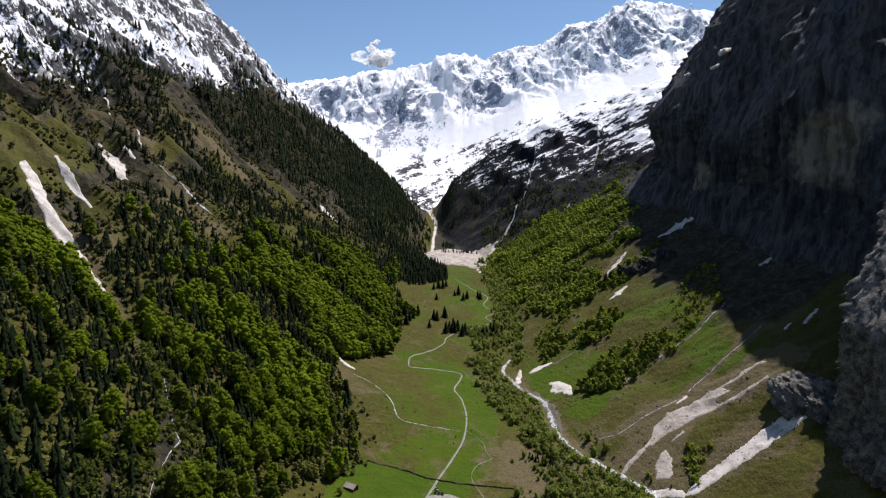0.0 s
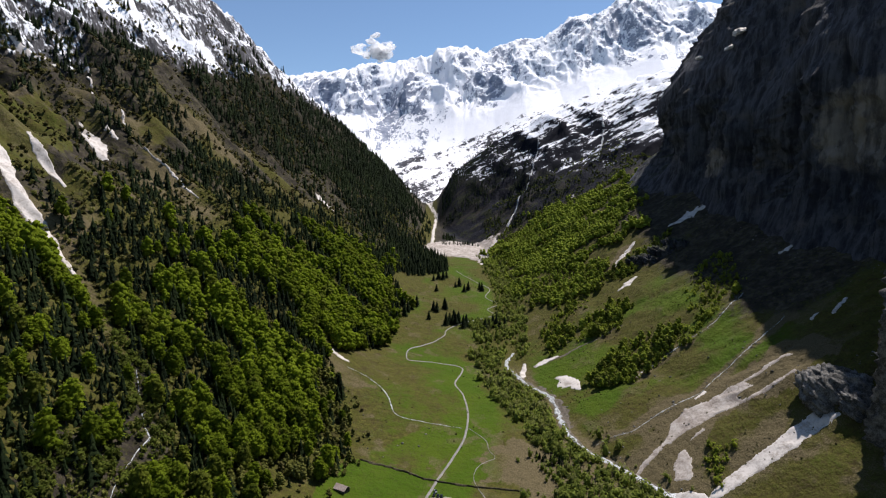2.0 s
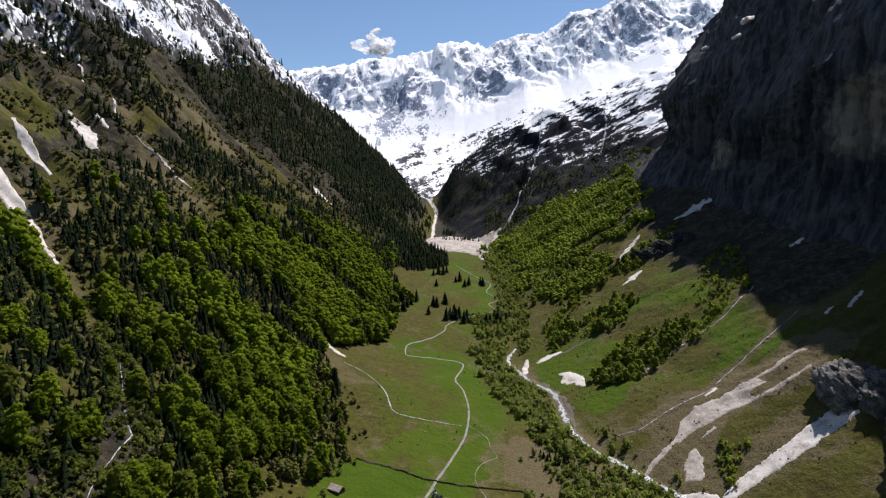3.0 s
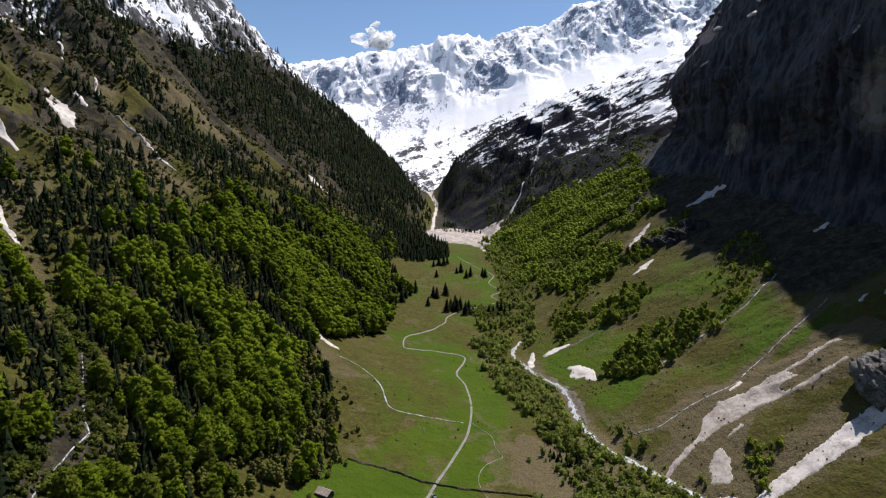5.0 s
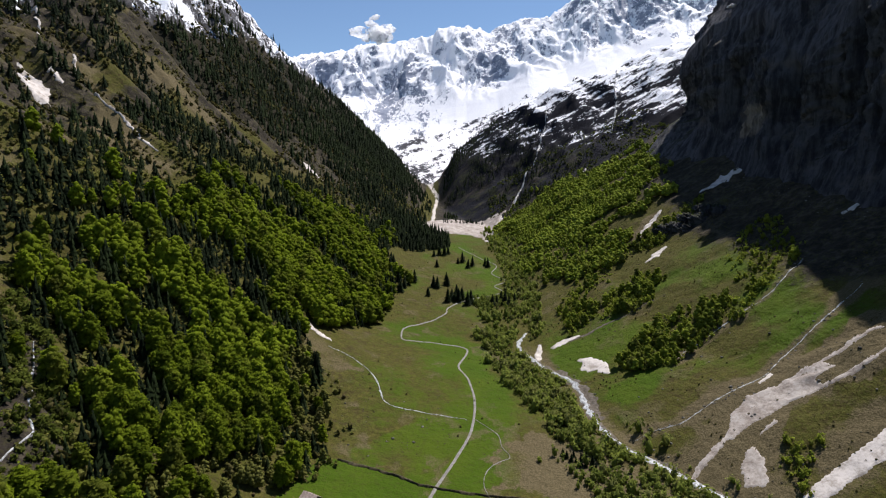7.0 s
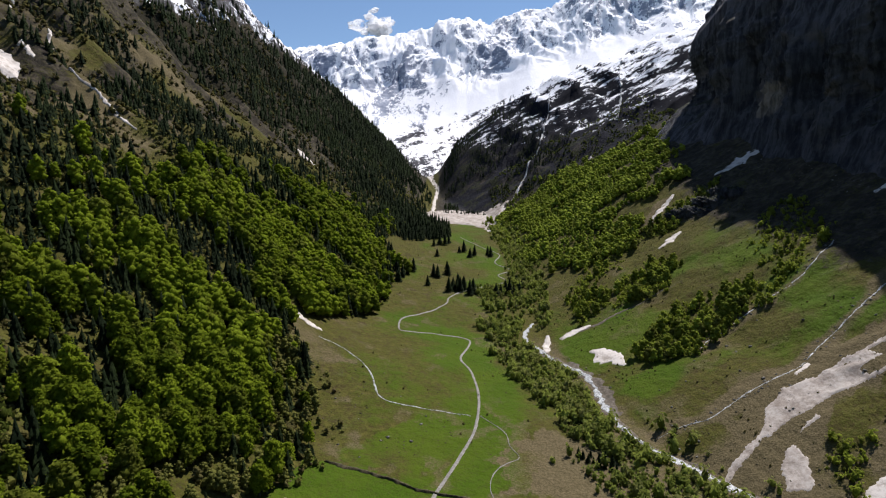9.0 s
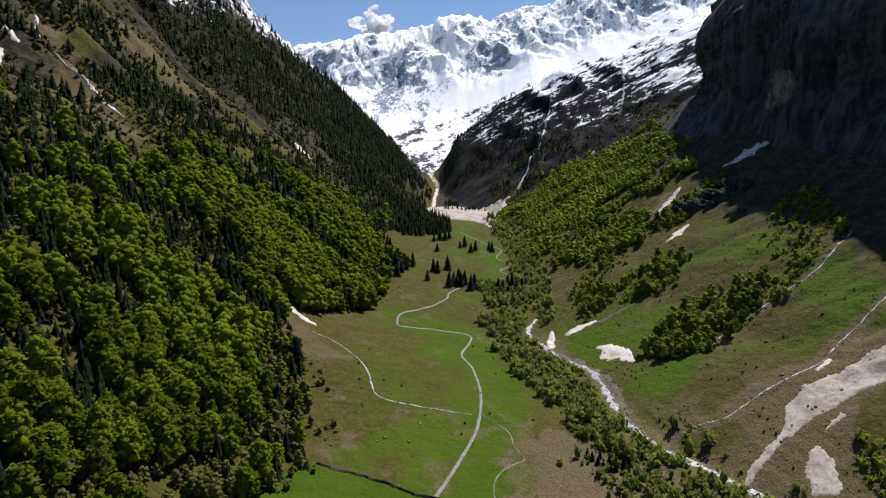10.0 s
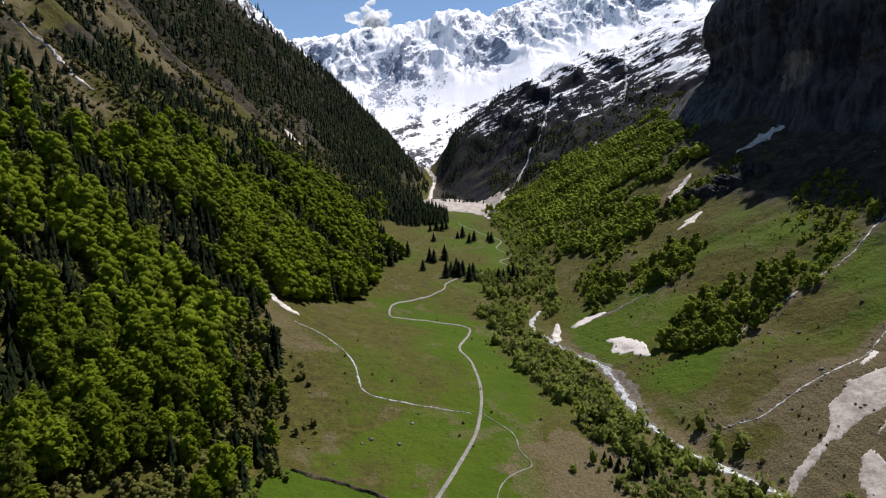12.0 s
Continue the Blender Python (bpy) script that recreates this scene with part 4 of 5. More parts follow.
def trunk_shape(seed, tall, radius, limbs=4):
    """A tapered, slightly bent trunk with a few limbs."""
    r = np.random.default_rng(seed)
    parts = []

    def tube(a, b, ra, rb):
        a, b = np.array(a, float), np.array(b, float)
        d = (b - a) / np.linalg.norm(b - a)
        u = np.cross(d, (0.3, 1, 0.1))
        u /= np.linalg.norm(u)
        w = np.cross(d, u)
        t = np.arange(6) * math.tau / 6
        ring = np.cos(t)[:, None] * u + np.sin(t)[:, None] * w
        mid = (a + b) / 2 + r.normal(size=3) * 0.12
        v = np.vstack((a + ring * ra, mid + ring * (ra + rb) / 2, b + ring * rb))
        i = np.arange(6)
        j = (i + 1) % 6
        f = [np.stack((i + o, j + o, j + o + 6), 1) for o in (0, 6)] + [np.stack((i + o, j + o + 6, i + o + 6), 1) for o in (0, 6)]
        parts.append((v, np.vstack(f)))

    tube((0, 0, -1.5), (0.2, 0.1, tall), radius, radius * 0.3)
    for k in range(limbs):
        z = tall * (0.45 + 0.12 * k)
        t = k * 2.3 + seed
        tube((0, 0, z), (2.6 * math.cos(t), 2.6 * math.sin(t), z + 2.2), radius * 0.45, radius * 0.12)
    return merge(parts)


def spruce_crown(seed, tiers, points, tall=17.0, spread=3.7):
    """Whorls of drooping branches, narrowing to the tip."""
    r = np.random.default_rng(seed)
    parts = []
    for k in range(tiers):
        f = k / tiers
        z = tall * (0.08 + 0.9 * f)
        q = spread * (1 - f) ** 0.85 * r.uniform(0.85, 1.15) + 0.15
        n = points
        t = np.arange(2 * n) * math.pi / n + r.uniform(0, 3)
        rad = np.where(np.arange(2 * n) % 2 == 0, q * r.uniform(0.8, 1.2, 2 * n), q * 0.5)
        drop = np.where(np.arange(2 * n) % 2 == 0, -0.10 * tall / tiers * 4, 0.0)
        v = np.vstack((np.stack((rad * np.cos(t), rad * np.sin(t), z + drop), 1), [[0, 0, z + tall / tiers * 1.5]]))
        i = np.arange(2 * n)
        parts.append((v, np.stack((i, (i + 1) % (2 * n), np.full(2 * n, 2 * n)), 1)))
    return merge(parts)


def shrub_shape(seed, count, leaf=0.34, tall=1.55):
    """A loose bush: a small dark heart within a cloud of leaf sprays."""
    r = np.random.default_rng(seed)
    heart = ICO1[0] * (1 + 0.2 * r.normal(size=(len(ICO1[0]), 1))) * (0.56, 0.56, 0.42 * tall) + (0, 0, 0.40 * tall)
    stems = np.stack((r.normal(size=9) * 0.34, r.normal(size=9) * 0.34, tall * r.uniform(0.25, 0.85, 9)), 1)
    return merge([(heart, ICO1[1]), sprays(r, stems, r.uniform(0.22, 0.5, 9), count, leaf)])


def scatter(area, spacing, accept, seed):
    """Jittered places within a rectangle (x0, y0, x1, y1) that accept(x, y) takes; returns x, y, z."""
    r = np.random.default_rng(seed)
    x0, y0, x1, y1 = area
    x, y = np.meshgrid(np.arange(x0, x1, spacing), np.arange(y0, y1, spacing))
    x = (x + r.uniform(-0.45, 0.45, x.shape) * spacing).ravel()
    y = (y + r.uniform(-0.45, 0.45, y.shape) * spacing).ravel()
    keep = accept(x, y) > r.uniform(0, 1, x.shape)
    x, y = x[keep], y[keep]
    return np.stack((x, y, height(x, y)), 1)


def joined(name, places, sizes, shapes, mat, seed, tall=None):
    """Many plants as one mesh, with a tint for each plant."""
    r = np.random.default_rng(seed)
    vs, fs, ts, n = [], [], [], 0
    pick = r.integers(0, len(shapes), len(places))
    tall = np.ones(len(places)) if tall is None else tall
    for k, (v, f) in enumerate(shapes):
        sel = np.where(pick == k)[0]
        if not len(sel):
            continue
        a = r.uniform(0, math.tau, len(sel))
        c, s = np.cos(a)[:, None], np.sin(a)[:, None]
        w = sizes[sel][:, None]
        x = (v[:, 0] * c - v[:, 1] * s) * w + places[sel, :1]
        y = (v[:, 0] * s + v[:, 1] * c) * w + places[sel, 1:2]
        z = v[:, 2][None, :] * w * tall[sel][:, None] + places[sel, 2:] - 0.3
        vs.append(np.stack((x, y, z), 2).reshape(-1, 3))
        fs.append((f[None] + (np.arange(len(sel)) * len(v))[:, None, None] + n).reshape(-1, 3))
        px, py = places[sel, 0], places[sel, 1]
        drift = 0.5 + 0.55 * fbm(px / 55, py / 55, 3, 500) + 0.32 * r.normal(size=len(sel))
        ts.append(np.repeat(np.clip(drift, 0.02, 0.98), len(v)))
        n += len(sel) * len(v)
    ob = mesh_object(name, np.vstack(vs), np.vstack(fs), mat)
    at = ob.data.attributes.new("tint", "FLOAT", "POINT")
    at.data.foreach_set("value", np.concatenate(ts).astype(np.float32))
    return ob


def tree(name, crown, trunk, leaf, label, group):
    base = new(name)
    for part_name, (v, f), mat in (("trunk", trunk, BARK), ("crown", crown, leaf)):
        mesh_object(part_name, v, f, mat, base)
    return tagged(base, label, "tree", group)


def plant(models, places, sizes, seed):
    """Single trees out of a few models; the first of each model is moved, the rest are copies."""
    r = np.random.default_rng(seed)
    used = set()
    for p, s in zip(places, sizes):
        k = int(r.integers(0, len(models)))
        m = pose(*p, r.uniform(-3, 3), r.uniform(-3, 3), r.uniform(0, 360))
        if k in used:
            ob = copy_thing(models[k], m)
        else:
            ob = models[k]
            ob.matrix_basis = m
            used.add(k)
        q = s * r.uniform(0.94, 1.06)
        ob.scale = (q, q, s * r.uniform(0.9, 1.15))


def in_beech(x, y):
    e = np.interp(y, EDGE_Y, EDGE_X) + 6 * vnoise(y / 25, x / 300, 301)
    t = np.interp(y, TOP_Y, TOP_X) + 22 * fbm(y / 50, x / 300, 2, 303)
    m = smooth(0, 3, e - x) * smooth(-12, 12, x - t) * smooth(1150, 1080, y)
    m = m * smooth(5, 9, nearness(x, y, FALL)) * smooth(10, 15, nearness(x, y, [(-416, 577), (-379, 549), (-339, 525), (-296, 500), (-268, 480)]))
    m = m * (1 - (0.15 + 0.45 * smooth(410, 380, y)) * inside(x, y, GULLY))
    m = m * smooth(7, 12, nearness(x, y, [(-135, 650), (-100, 625)]))
    return m


def spruce_share(x, y):
    """How far spruce stands among or instead of beech."""
    n = fbm(x / 90, y / 26, 3, 311)
    s = smooth(0.22, 0.6, n + 0.85 * smooth(75, 15, x - np.interp(y, TOP_Y, TOP_X)) * smooth(500, 560, y) + 0.75 * smooth(520, 430, y) * smooth(-120, -180, x))
    edge = smooth(30, 14, np.interp(y, EDGE_Y, EDGE_X) - x)
    s = np.maximum(s, edge * smooth(790, 840, y) * 0.97)
    s = np.maximum(s, 0.4 * inside(x, y, [(-300, 450), (-226, 426), (-200, 396), (-198, 362), (-214, 328), (-262, 320), (-310, 380)]))
    s = np.maximum(s, 0.85 * smooth(480, 430, y) * smooth(-180, -205, x) * smooth(-0.6, 0.0, fbm(x / 30, y / 30, 3, 313)))
    s = np.maximum(s, 0.1 * edge * smooth(520, 480, y))
    s = np.maximum(s, 0.5 * smooth(22, 10, nearness(x, y, [(-225, 470), (-196, 440), (-178, 415)])))
    return np.maximum(s, smooth(940, 1000, y) * smooth(-210, -120, x) * 0.9)


wood = scatter((-420, 250, -30, 1150), 6.5, in_beech, 1)
share = spruce_share(wood[:, 0], wood[:, 1])
is_spruce = np.random.default_rng(2).uniform(0, 1, len(wood)) < 0.06 + share * 0.9
beech, spruce_a = wood[~is_spruce], wood[is_spruce]
# along its lower edge the wood thins out into young grey-green trees
rim = np.interp(beech[:, 1], EDGE_Y, EDGE_X) - beech[:, 0]
young = (np.random.default_rng(22).uniform(0, 1, len(beech)) < 0.85 * smooth(46, 16, rim)) & (beech[:, 1] < 610)
young_wood, beech = beech[young], beech[~young]

C_AREA = [(94, 1252), (110, 1350), (139, 1410), (199, 1405), (292, 1395), (365, 1361), (410, 1274), (341, 1079), (318, 960), (263, 968), (238, 950), (226, 877), (186, 868), (152, 872), (130, 964)]
slope_wood = scatter((80, 860, 430, 1480), 5.6, lambda x, y: inside(x + 26 * fbm(x / 30, y / 30, 4, 323, 0.65), y + 42 * fbm(x / 35, y / 35, 4, 325, 0.65), C_AREA) * (0.98 - 0.9 * smooth(0.30, 0.6, fbm(x / 70 - y / 90, y / 24 + x / 40, 4, 321) + 0.3 * smooth(230, 340, x))) * smooth(8, 14, nearness(x, y, [(252, 893), (275, 919), (299, 942)])), 3)


def clumps(x, y):
    """Bushes and small woods on the right slope."""
    x, y = x + 9 * fbm(x / 16, y / 16, 3, 327), y + 9 * fbm(x / 16, y / 16, 3, 329)
    a = 1.0 * inside(x, y, [(120, 770), (133, 809), (160, 801), (170, 762), (158, 736), (128, 727)]) + 1.0 * inside(x, y, [(174, 758), (191, 781), (216, 790), (240, 805), (232, 760), (218, 731), (192, 725), (171, 726)])
    a = a + 1.0 * inside(x, y, [(155, 630), (172, 664), (205, 690), (240, 677), (272, 668), (268, 633), (233, 618), (186, 606), (163, 611)]) + 0.5 * inside(x, y, [(324, 782), (363, 784), (352, 727), (332, 693), (285, 678), (286, 729)])
    a = a + 0.75 * inside(x, y, [(205, 845), (260, 862), (330, 890), (345, 925), (285, 905), (240, 885)]) + 0.7 * smooth(24, 8, nearness(x, y, [(150, 800), (180, 830), (205, 870)]))
    a = a + 0.7 * smooth(11, 5, nearness(x, y, [(270, 645), (300, 664), (340, 700)])) + 0.9 * smooth(11, 6, nearness(x, y, [(206, 467), (226, 473)]))
    return np.clip(a, 0, 1) * smooth(-1.0, -0.2, fbm(x / 9, y / 9, 3, 331))


bushes = scatter((130, 440, 390, 920), 3.7, clumps, 4)
copse = scatter((130, 600, 390, 900), 5.0, lambda x, y: 0.75 * smooth(0.45, 0.9, clumps(x, y)) * smooth(-0.5, 0.1, fbm(x / 14, y / 14, 3, 337)), 24)

beech_models = [tree("beech_tree", leafy_crown(40 + k, ICO1, 27, 430, 0.78, 16.5, 5.0), trunk_shape(60 + k, 11, 0.38), BEECH, "bright spring-green beech with a domed crown on the wooded slope", "beech wood") for k in range(5)]
spruce_models = [tree("spruce_tree", spruce_crown(80 + k, 12, 9, 15.0, 5.0), trunk_shape(90 + k, 9, 0.2, 0), SPRUCE, "slender dark green spruce on the wooded slope", "spruces in the valley") for k in range(4)]
r5 = np.random.default_rng(5)
order = np.argsort(beech[:, 1] - 0.35 * beech[:, 0])
near, far = beech[order[:300]], beech[order[300:]]
plant(beech_models, near, 0.78 + 0.75 * r5.uniform(0, 1, len(near)) ** 1.3, 6)
mid_shapes = [leafy_crown(140 + k, ICO1, 14, 80, 0.96, 16.5, 5.0) for k in range(8)]
far_shapes = [leafy_crown(150 + k, ICO1, 8, 34, 1.15, 16.0, 5.1) for k in range(8)]
mid, far = far[far[:, 1] < 760], far[far[:, 1] >= 760]
tagged(joined("beech_wood", mid, 0.78 + 0.75 * r5.uniform(0, 1, len(mid)) ** 1.3, mid_shapes, BEECH, 7), "dense spring-green beech wood on the slope", "forest", kind="stuff")
tagged(joined("beech_wood", far, 0.72 + 0.65 * r5.uniform(0, 1, len(far)) ** 1.2, far_shapes, BEECH, 7), "dense spring-green beech wood on the slope", "forest", kind="stuff")
slope_wood = slope_wood[np.argsort(slope_wood[:, 1])]
slope_shapes = [leafy_crown(160 + k, ICO1, 4, 14, 1.4, 16.0, 5.2) for k in range(8)]
slope_models = [tree("young_tree", slope_shapes[k], trunk_shape(75 + k, 8, 0.22, 1), YOUNG, "bright green young tree on the sunny slope", "young wood on the sunny slope") for k in range(5)]
plant(slope_models, slope_wood[:280], 0.42 + 0.45 * r5.uniform(0, 1, 280) ** 1.2, 27)
slope_wood = slope_wood[280:]
tagged(joined("slope_wood", slope_wood, (0.42 + 0.45 * r5.uniform(0, 1, len(slope_wood)) ** 1.2) * (1 + 0.4 * fbm(slope_wood[:, 0] / 35, slope_wood[:, 1] / 35, 2, 322)), slope_shapes, YOUNG, 8), "bright green young wood on the sunny slope", "forest", kind="stuff")

tagged(joined("young_wood", young_wood, r5.uniform(0.4, 0.75, len(young_wood)), mid_shapes, OLIVE, 23), "grey-green young trees along the wood's lower edge", "thicket", kind="stuff")

order = np.argsort(spruce_a[:, 1])
lone = np.array([(4, 832), (8, 837), (13, 838), (18, 836), (23, 843), (9, 850), (16, 857), (22, 859), (32, 835), (28, 828), (34, 839), (59, 835), (65, 841), (71, 846), (75, 842), (80, 844), (88, 854), (88, 886), (94, 878), (-14, 882), (-9, 879), (4, 896), (3, 901), (-20, 844), (-39, 888), (21, 1019), (28, 1029), (62, 1017), (66, 1010), (-11, 982), (35, 993), (42, 1005), (-17, 1048), (-8, 1060), (0, 1061), (6, 1076), (-13, 1100), (-4, 1119), (-80, 1025), (-100, 575), (-102, 570), (-97, 572)] + [(80, 499), (82, 495), (85, 494), (87, 490), (90, 489), (93, 487), (85, 501), (89, 498), (92, 496), (95, 492), (95, 484), (78, 502)], float)
lone = np.column_stack((lone, height(lone[:, 0], lone[:, 1])))
plant(spruce_models, np.vstack((lone, spruce_a[order[:230]])), np.concatenate((np.where(lone[:, 1] < 520, 0.38, 1.0) * r5.uniform(0.75, 1.2, len(lone)), r5.uniform(0.6, 1.05, 230))), 9)
spruce_far = [spruce_crown(180 + k, 4, 4, 15.0, 4.8) for k in range(5)]


OLD_SNOW = ([(-416, 577), (-379, 549), (-339, 525), (-296, 500)], [(-410, 618), (-386, 600), (-356, 587)])


def upper_spruce(x, y):
    """Spruce scattered over the upper left slope, thick towards the gorge, and at the valley head."""
    d = along(y, ST, FOOT_X) - x
    z = height(x, y, False)
    above = smooth(-5, 30, np.interp(y, TOP_Y, TOP_X) - x) * ~inside(x, y, [(-455, 570), (-478, 685), (-484, 745), (-451, 736), (-395, 662), (-375, 580), (-385, 540), (-440, 530)])
    n = fbm(x / 110 + y / 150, y / 60, 5, 331, 0.6)
    wx, wy = x + 16 * fbm(x / 30, y / 30, 3, 333), y + 26 * fbm(x / 30, y / 30, 3, 335)
    gap = fbm(x / 38 + y / 70, y / 34, 4, 337, 0.6)
    belt = (0.14 + 0.78 * smooth(-0.25, 0.12, gap + 0.8 * smooth(-330, -230, x) + 0.3 * smooth(60, 0, np.interp(y, (1047, 1136, 1292, 1645, 1749, 2074), (-470, -494, -451, -386, -244, -169)) + 90 - x))) * inside(wx, wy, SPRUCE_BELT) * (0.38 + 0.62 * smooth(-330, -230, x))
    belt = np.maximum(belt, 0.45 * inside(wx, wy, [(-562, 960), (-525, 991), (-465, 981), (-404, 922), (-407, 870), (-458, 858), (-519, 898)]))
    belt = np.maximum(belt, 0.75 * inside(wx, wy, [(-377, 574), (-323, 563), (-328, 640), (-357, 809), (-333, 893), (-282, 953), (-235, 1073), (-155, 1096), (-101, 1093), (-188, 1045), (-237, 852), (-278, 781), (-304, 717), (-304, 603), (-293, 527), (-343, 535)]) * smooth(-0.3, 0.2, n))
    m = np.maximum(belt, above * (0.02 + 0.6 * smooth(0.34, 0.5, n)) * smooth(560, 430, z - 0.1 * (y - 800))) * smooth(2250, 2180, y)
    m = np.where((y > 1150) & (d > 5), np.maximum(m, 0.8 * smooth(-0.5, 0.2, n) * smooth(500, 400, z)) * (0.2 + 0.8 * smooth(35, 110, d)), m)
    head = inside(x, y, [(-100, 1040), (-60, 1040), (10, 1130), (8, 1200), (-50, 1330), (-120, 1300)])
    for strip in OLD_SNOW:
        head, m = head & (nearness(x, y, strip) > 12), m * smooth(9, 15, nearness(x, y, strip))
    return np.where(head, 0.95, m) * smooth(9, 14, nearness(x, y, [(-440, 845), (-419, 813), (-344, 764), (-296, 744)])) * smooth(13, 18, nearness(x, y, [(-445, 760), (-392, 717)])) * smooth(12, 17, nearness(x, y, [(-250, 1172), (-200, 1152)]))


up_places = scatter((-700, 480, 20, 2250), 5.7, upper_spruce, 10)
right_places = scatter((0, 1430, 620, 2080), 7.6, lambda x, y: 0.97 * smooth(450, 330, height(x, y, False)) * smooth(300, 190, x) * smooth(-0.2, 0.3, fbm(x / 60, y / 60, 3, 341) + 0.5 * smooth(1650, 1800, y)), 11)
rest = np.vstack((spruce_a[order[230:]], up_places, right_places))
size = 0.35 + 0.75 * r5.uniform(0, 1, len(rest)) ** 1.3
size[-len(right_places):] *= 0.65
distant = rest[:, 1] > 1080
tagged(joined("spruce_forest", rest[~distant], size[~distant], spruce_far, SPRUCE, 12), "scattered dark spruces on the mountain slope", "forest", kind="stuff")
tagged(joined("spruce_forest", rest[distant], size[distant] * 1.08, [spruce_crown(190 + k, 3, 3, 17.0, 4.6) for k in range(4)], SPRUCE, 13), "dense dark spruce forest towards the gorge", "forest", kind="stuff")

copse_models = [tree("small_tree", far_shapes[k], trunk_shape(95 + k, 9, 0.25, 1), BUSH, "small round green tree in a clump on the grass slope", "small trees on the grass slope") for k in range(5)]
plant(copse_models, copse, 0.4 + 0.55 * r5.uniform(0, 1, len(copse)) ** 1.4, 25)
bush_shapes = [shrub_shape(220 + k, 34) for k in range(6)]
tagged(joined("bushes", bushes, 1.1 + 2.4 * r5.uniform(0, 1, len(bushes)) ** 2, bush_shapes, BUSH, 13, r5.uniform(0.9, 1.6, len(bushes))), "green bushes and small trees on the grass slope", "bushes", kind="stuff")

RIVER_WOOD = [(39, 866), (124, 900), (110, 760), (80, 725), (86, 690), (104, 642), (110, 600), (110, 560), (120, 520), (155, 470), (185, 425), (90, 425), (92, 500), (70, 550), (62, 600), (38, 667), (36, 740)]


CLEARING = [(70, 537), (89, 509), (99, 490), (88, 466), (32, 463), (37, 493), (50, 512)]


def riverside(x, y):
    n = fbm(x / 22, y / 22, 3, 351)
    m = inside(x + 8 * n, y, RIVER_WOOD) * (0.25 + 0.75 * smooth(-0.4, 0.15, n + 0.5 * smooth(30, 10, nearness(x, y, RIVER))))
    m = np.maximum(m, 0.42 * inside(x, y, [(52, 500), (95, 520), (150, 440), (150, 400), (60, 420)]) * smooth(-0.4, 0.3, n))
    m = np.maximum(m, 0.5 * smooth(0, 5, x - along(y, ST, RIVER_X) - 12) * smooth(24, 14, x - along(y, ST, RIVER_X)) * smooth(560, 530, y))
    m = np.maximum(m, 0.5 * smooth(30, 10, np.abs(x - along(y, ST, RIVER_X))) * smooth(850, 900, y) * smooth(1330, 1250, y))
    m = m * (1 - 0.7 * inside(x + 4 * n, y, CLEARING))
    m = np.maximum(m, 0.55 * inside(x, y, [(123, 553), (136, 531), (144, 508), (155, 490), (154, 482), (137, 485), (128, 509), (117, 534)]) * smooth(-0.4, 0.2, n))
    return m * smooth(5.5, 8, nearness(x, y, RIVER)) * smooth(3, 5, nearness(x, y, TRACK)) * smooth(2, 4, nearness(x, y, FOOTPATH))


alders = scatter((20, 420, 240, 1330), 3.7, riverside, 14)
alder_shapes = [shrub_shape(230 + k, 28, 0.32, 1.7) for k in range(8)]
tagged(joined("riverside_alders", alders, 1.3 + 3.4 * r5.uniform(0, 1, len(alders)) ** 1.7, alder_shapes, ALDER, 15, r5.uniform(0.9, 1.6, len(alders))), "grey-green alder thicket along the river", "thicket", kind="stuff")


def litter_gap(x, y):
    return smooth(0, 12, np.interp(y, EDGE_Y, EDGE_X) - x) * smooth(-20, 10, x - np.interp(y, TOP_Y, TOP_X)) * smooth(0.25, 0.6, spruce_share(x, y)) * (y < 800)


def scrub_places(x, y):
    d = along(y, ST, FOOT_X) - x
    m = 0.9 * smooth(-10, 20, np.interp(y, TOP_Y, TOP_X) - x) * smooth(-0.25, 0.3, fbm(x / 26, y / 26, 4, 361, 0.6) + 0.7 * smooth(130, 40, np.interp(y, TOP_Y, TOP_X) - x)) * smooth(640, 470, height(x, y, False))
    m = np.maximum(m, 0.55 * smooth(0, 10, np.interp(y, EDGE_Y, EDGE_X) - x) * smooth(60, 20, np.interp(y, EDGE_Y, EDGE_X) - x))
    m = np.maximum(m, 0.7 * smooth(5, 20, d) * smooth(120, 70, d) * smooth(1130, 1180, y) * smooth(-0.5, 0.2, fbm(x / 20, y / 20, 3, 369)))
    rim = x - np.interp(y, EDGE_Y, EDGE_X)
    m = np.maximum(m, 0.6 * smooth(20, 3, rim) * smooth(-3, 3, rim) * smooth(-0.1, 0.4, fbm(x / 11, y / 11, 3, 377)) * smooth(660, 600, y))
    m = m * ~inside(x, y, GULLY)
    for strip in OLD_SNOW:
        m = m * smooth(7, 11, nearness(x, y, strip))
    m = np.maximum(m, 0.8 * litter_gap(x, y))
    return m


gully = scatter((-285, 290, -155, 490), 2.7, lambda x, y: 0.9 * inside(x, y, GULLY) * smooth(1.5, 3.0, nearness(x, y, FALL)) * smooth(-0.9, -0.1, fbm(x / 12, y / 12, 3, 367)), 31)
tagged(joined("gully_thicket", gully, 1.2 + 3.2 * r5.uniform(0, 1, len(gully)) ** 2, bush_shapes, THICKET, 32, r5.uniform(0.9, 1.5, len(gully))), "dark green thicket filling the waterfall gully", "thicket", kind="stuff")

scrub = scatter((-620, 290, -40, 1500), 5.2, scrub_places, 16)
over = np.interp(scrub[:, 1], TOP_Y, TOP_X) - scrub[:, 0]
green = (smooth(110, 10, over) * 0.8 + 0.45 * inside(scrub[:, 0], scrub[:, 1], GULLY)) > np.random.default_rng(29).uniform(0, 1, len(scrub))
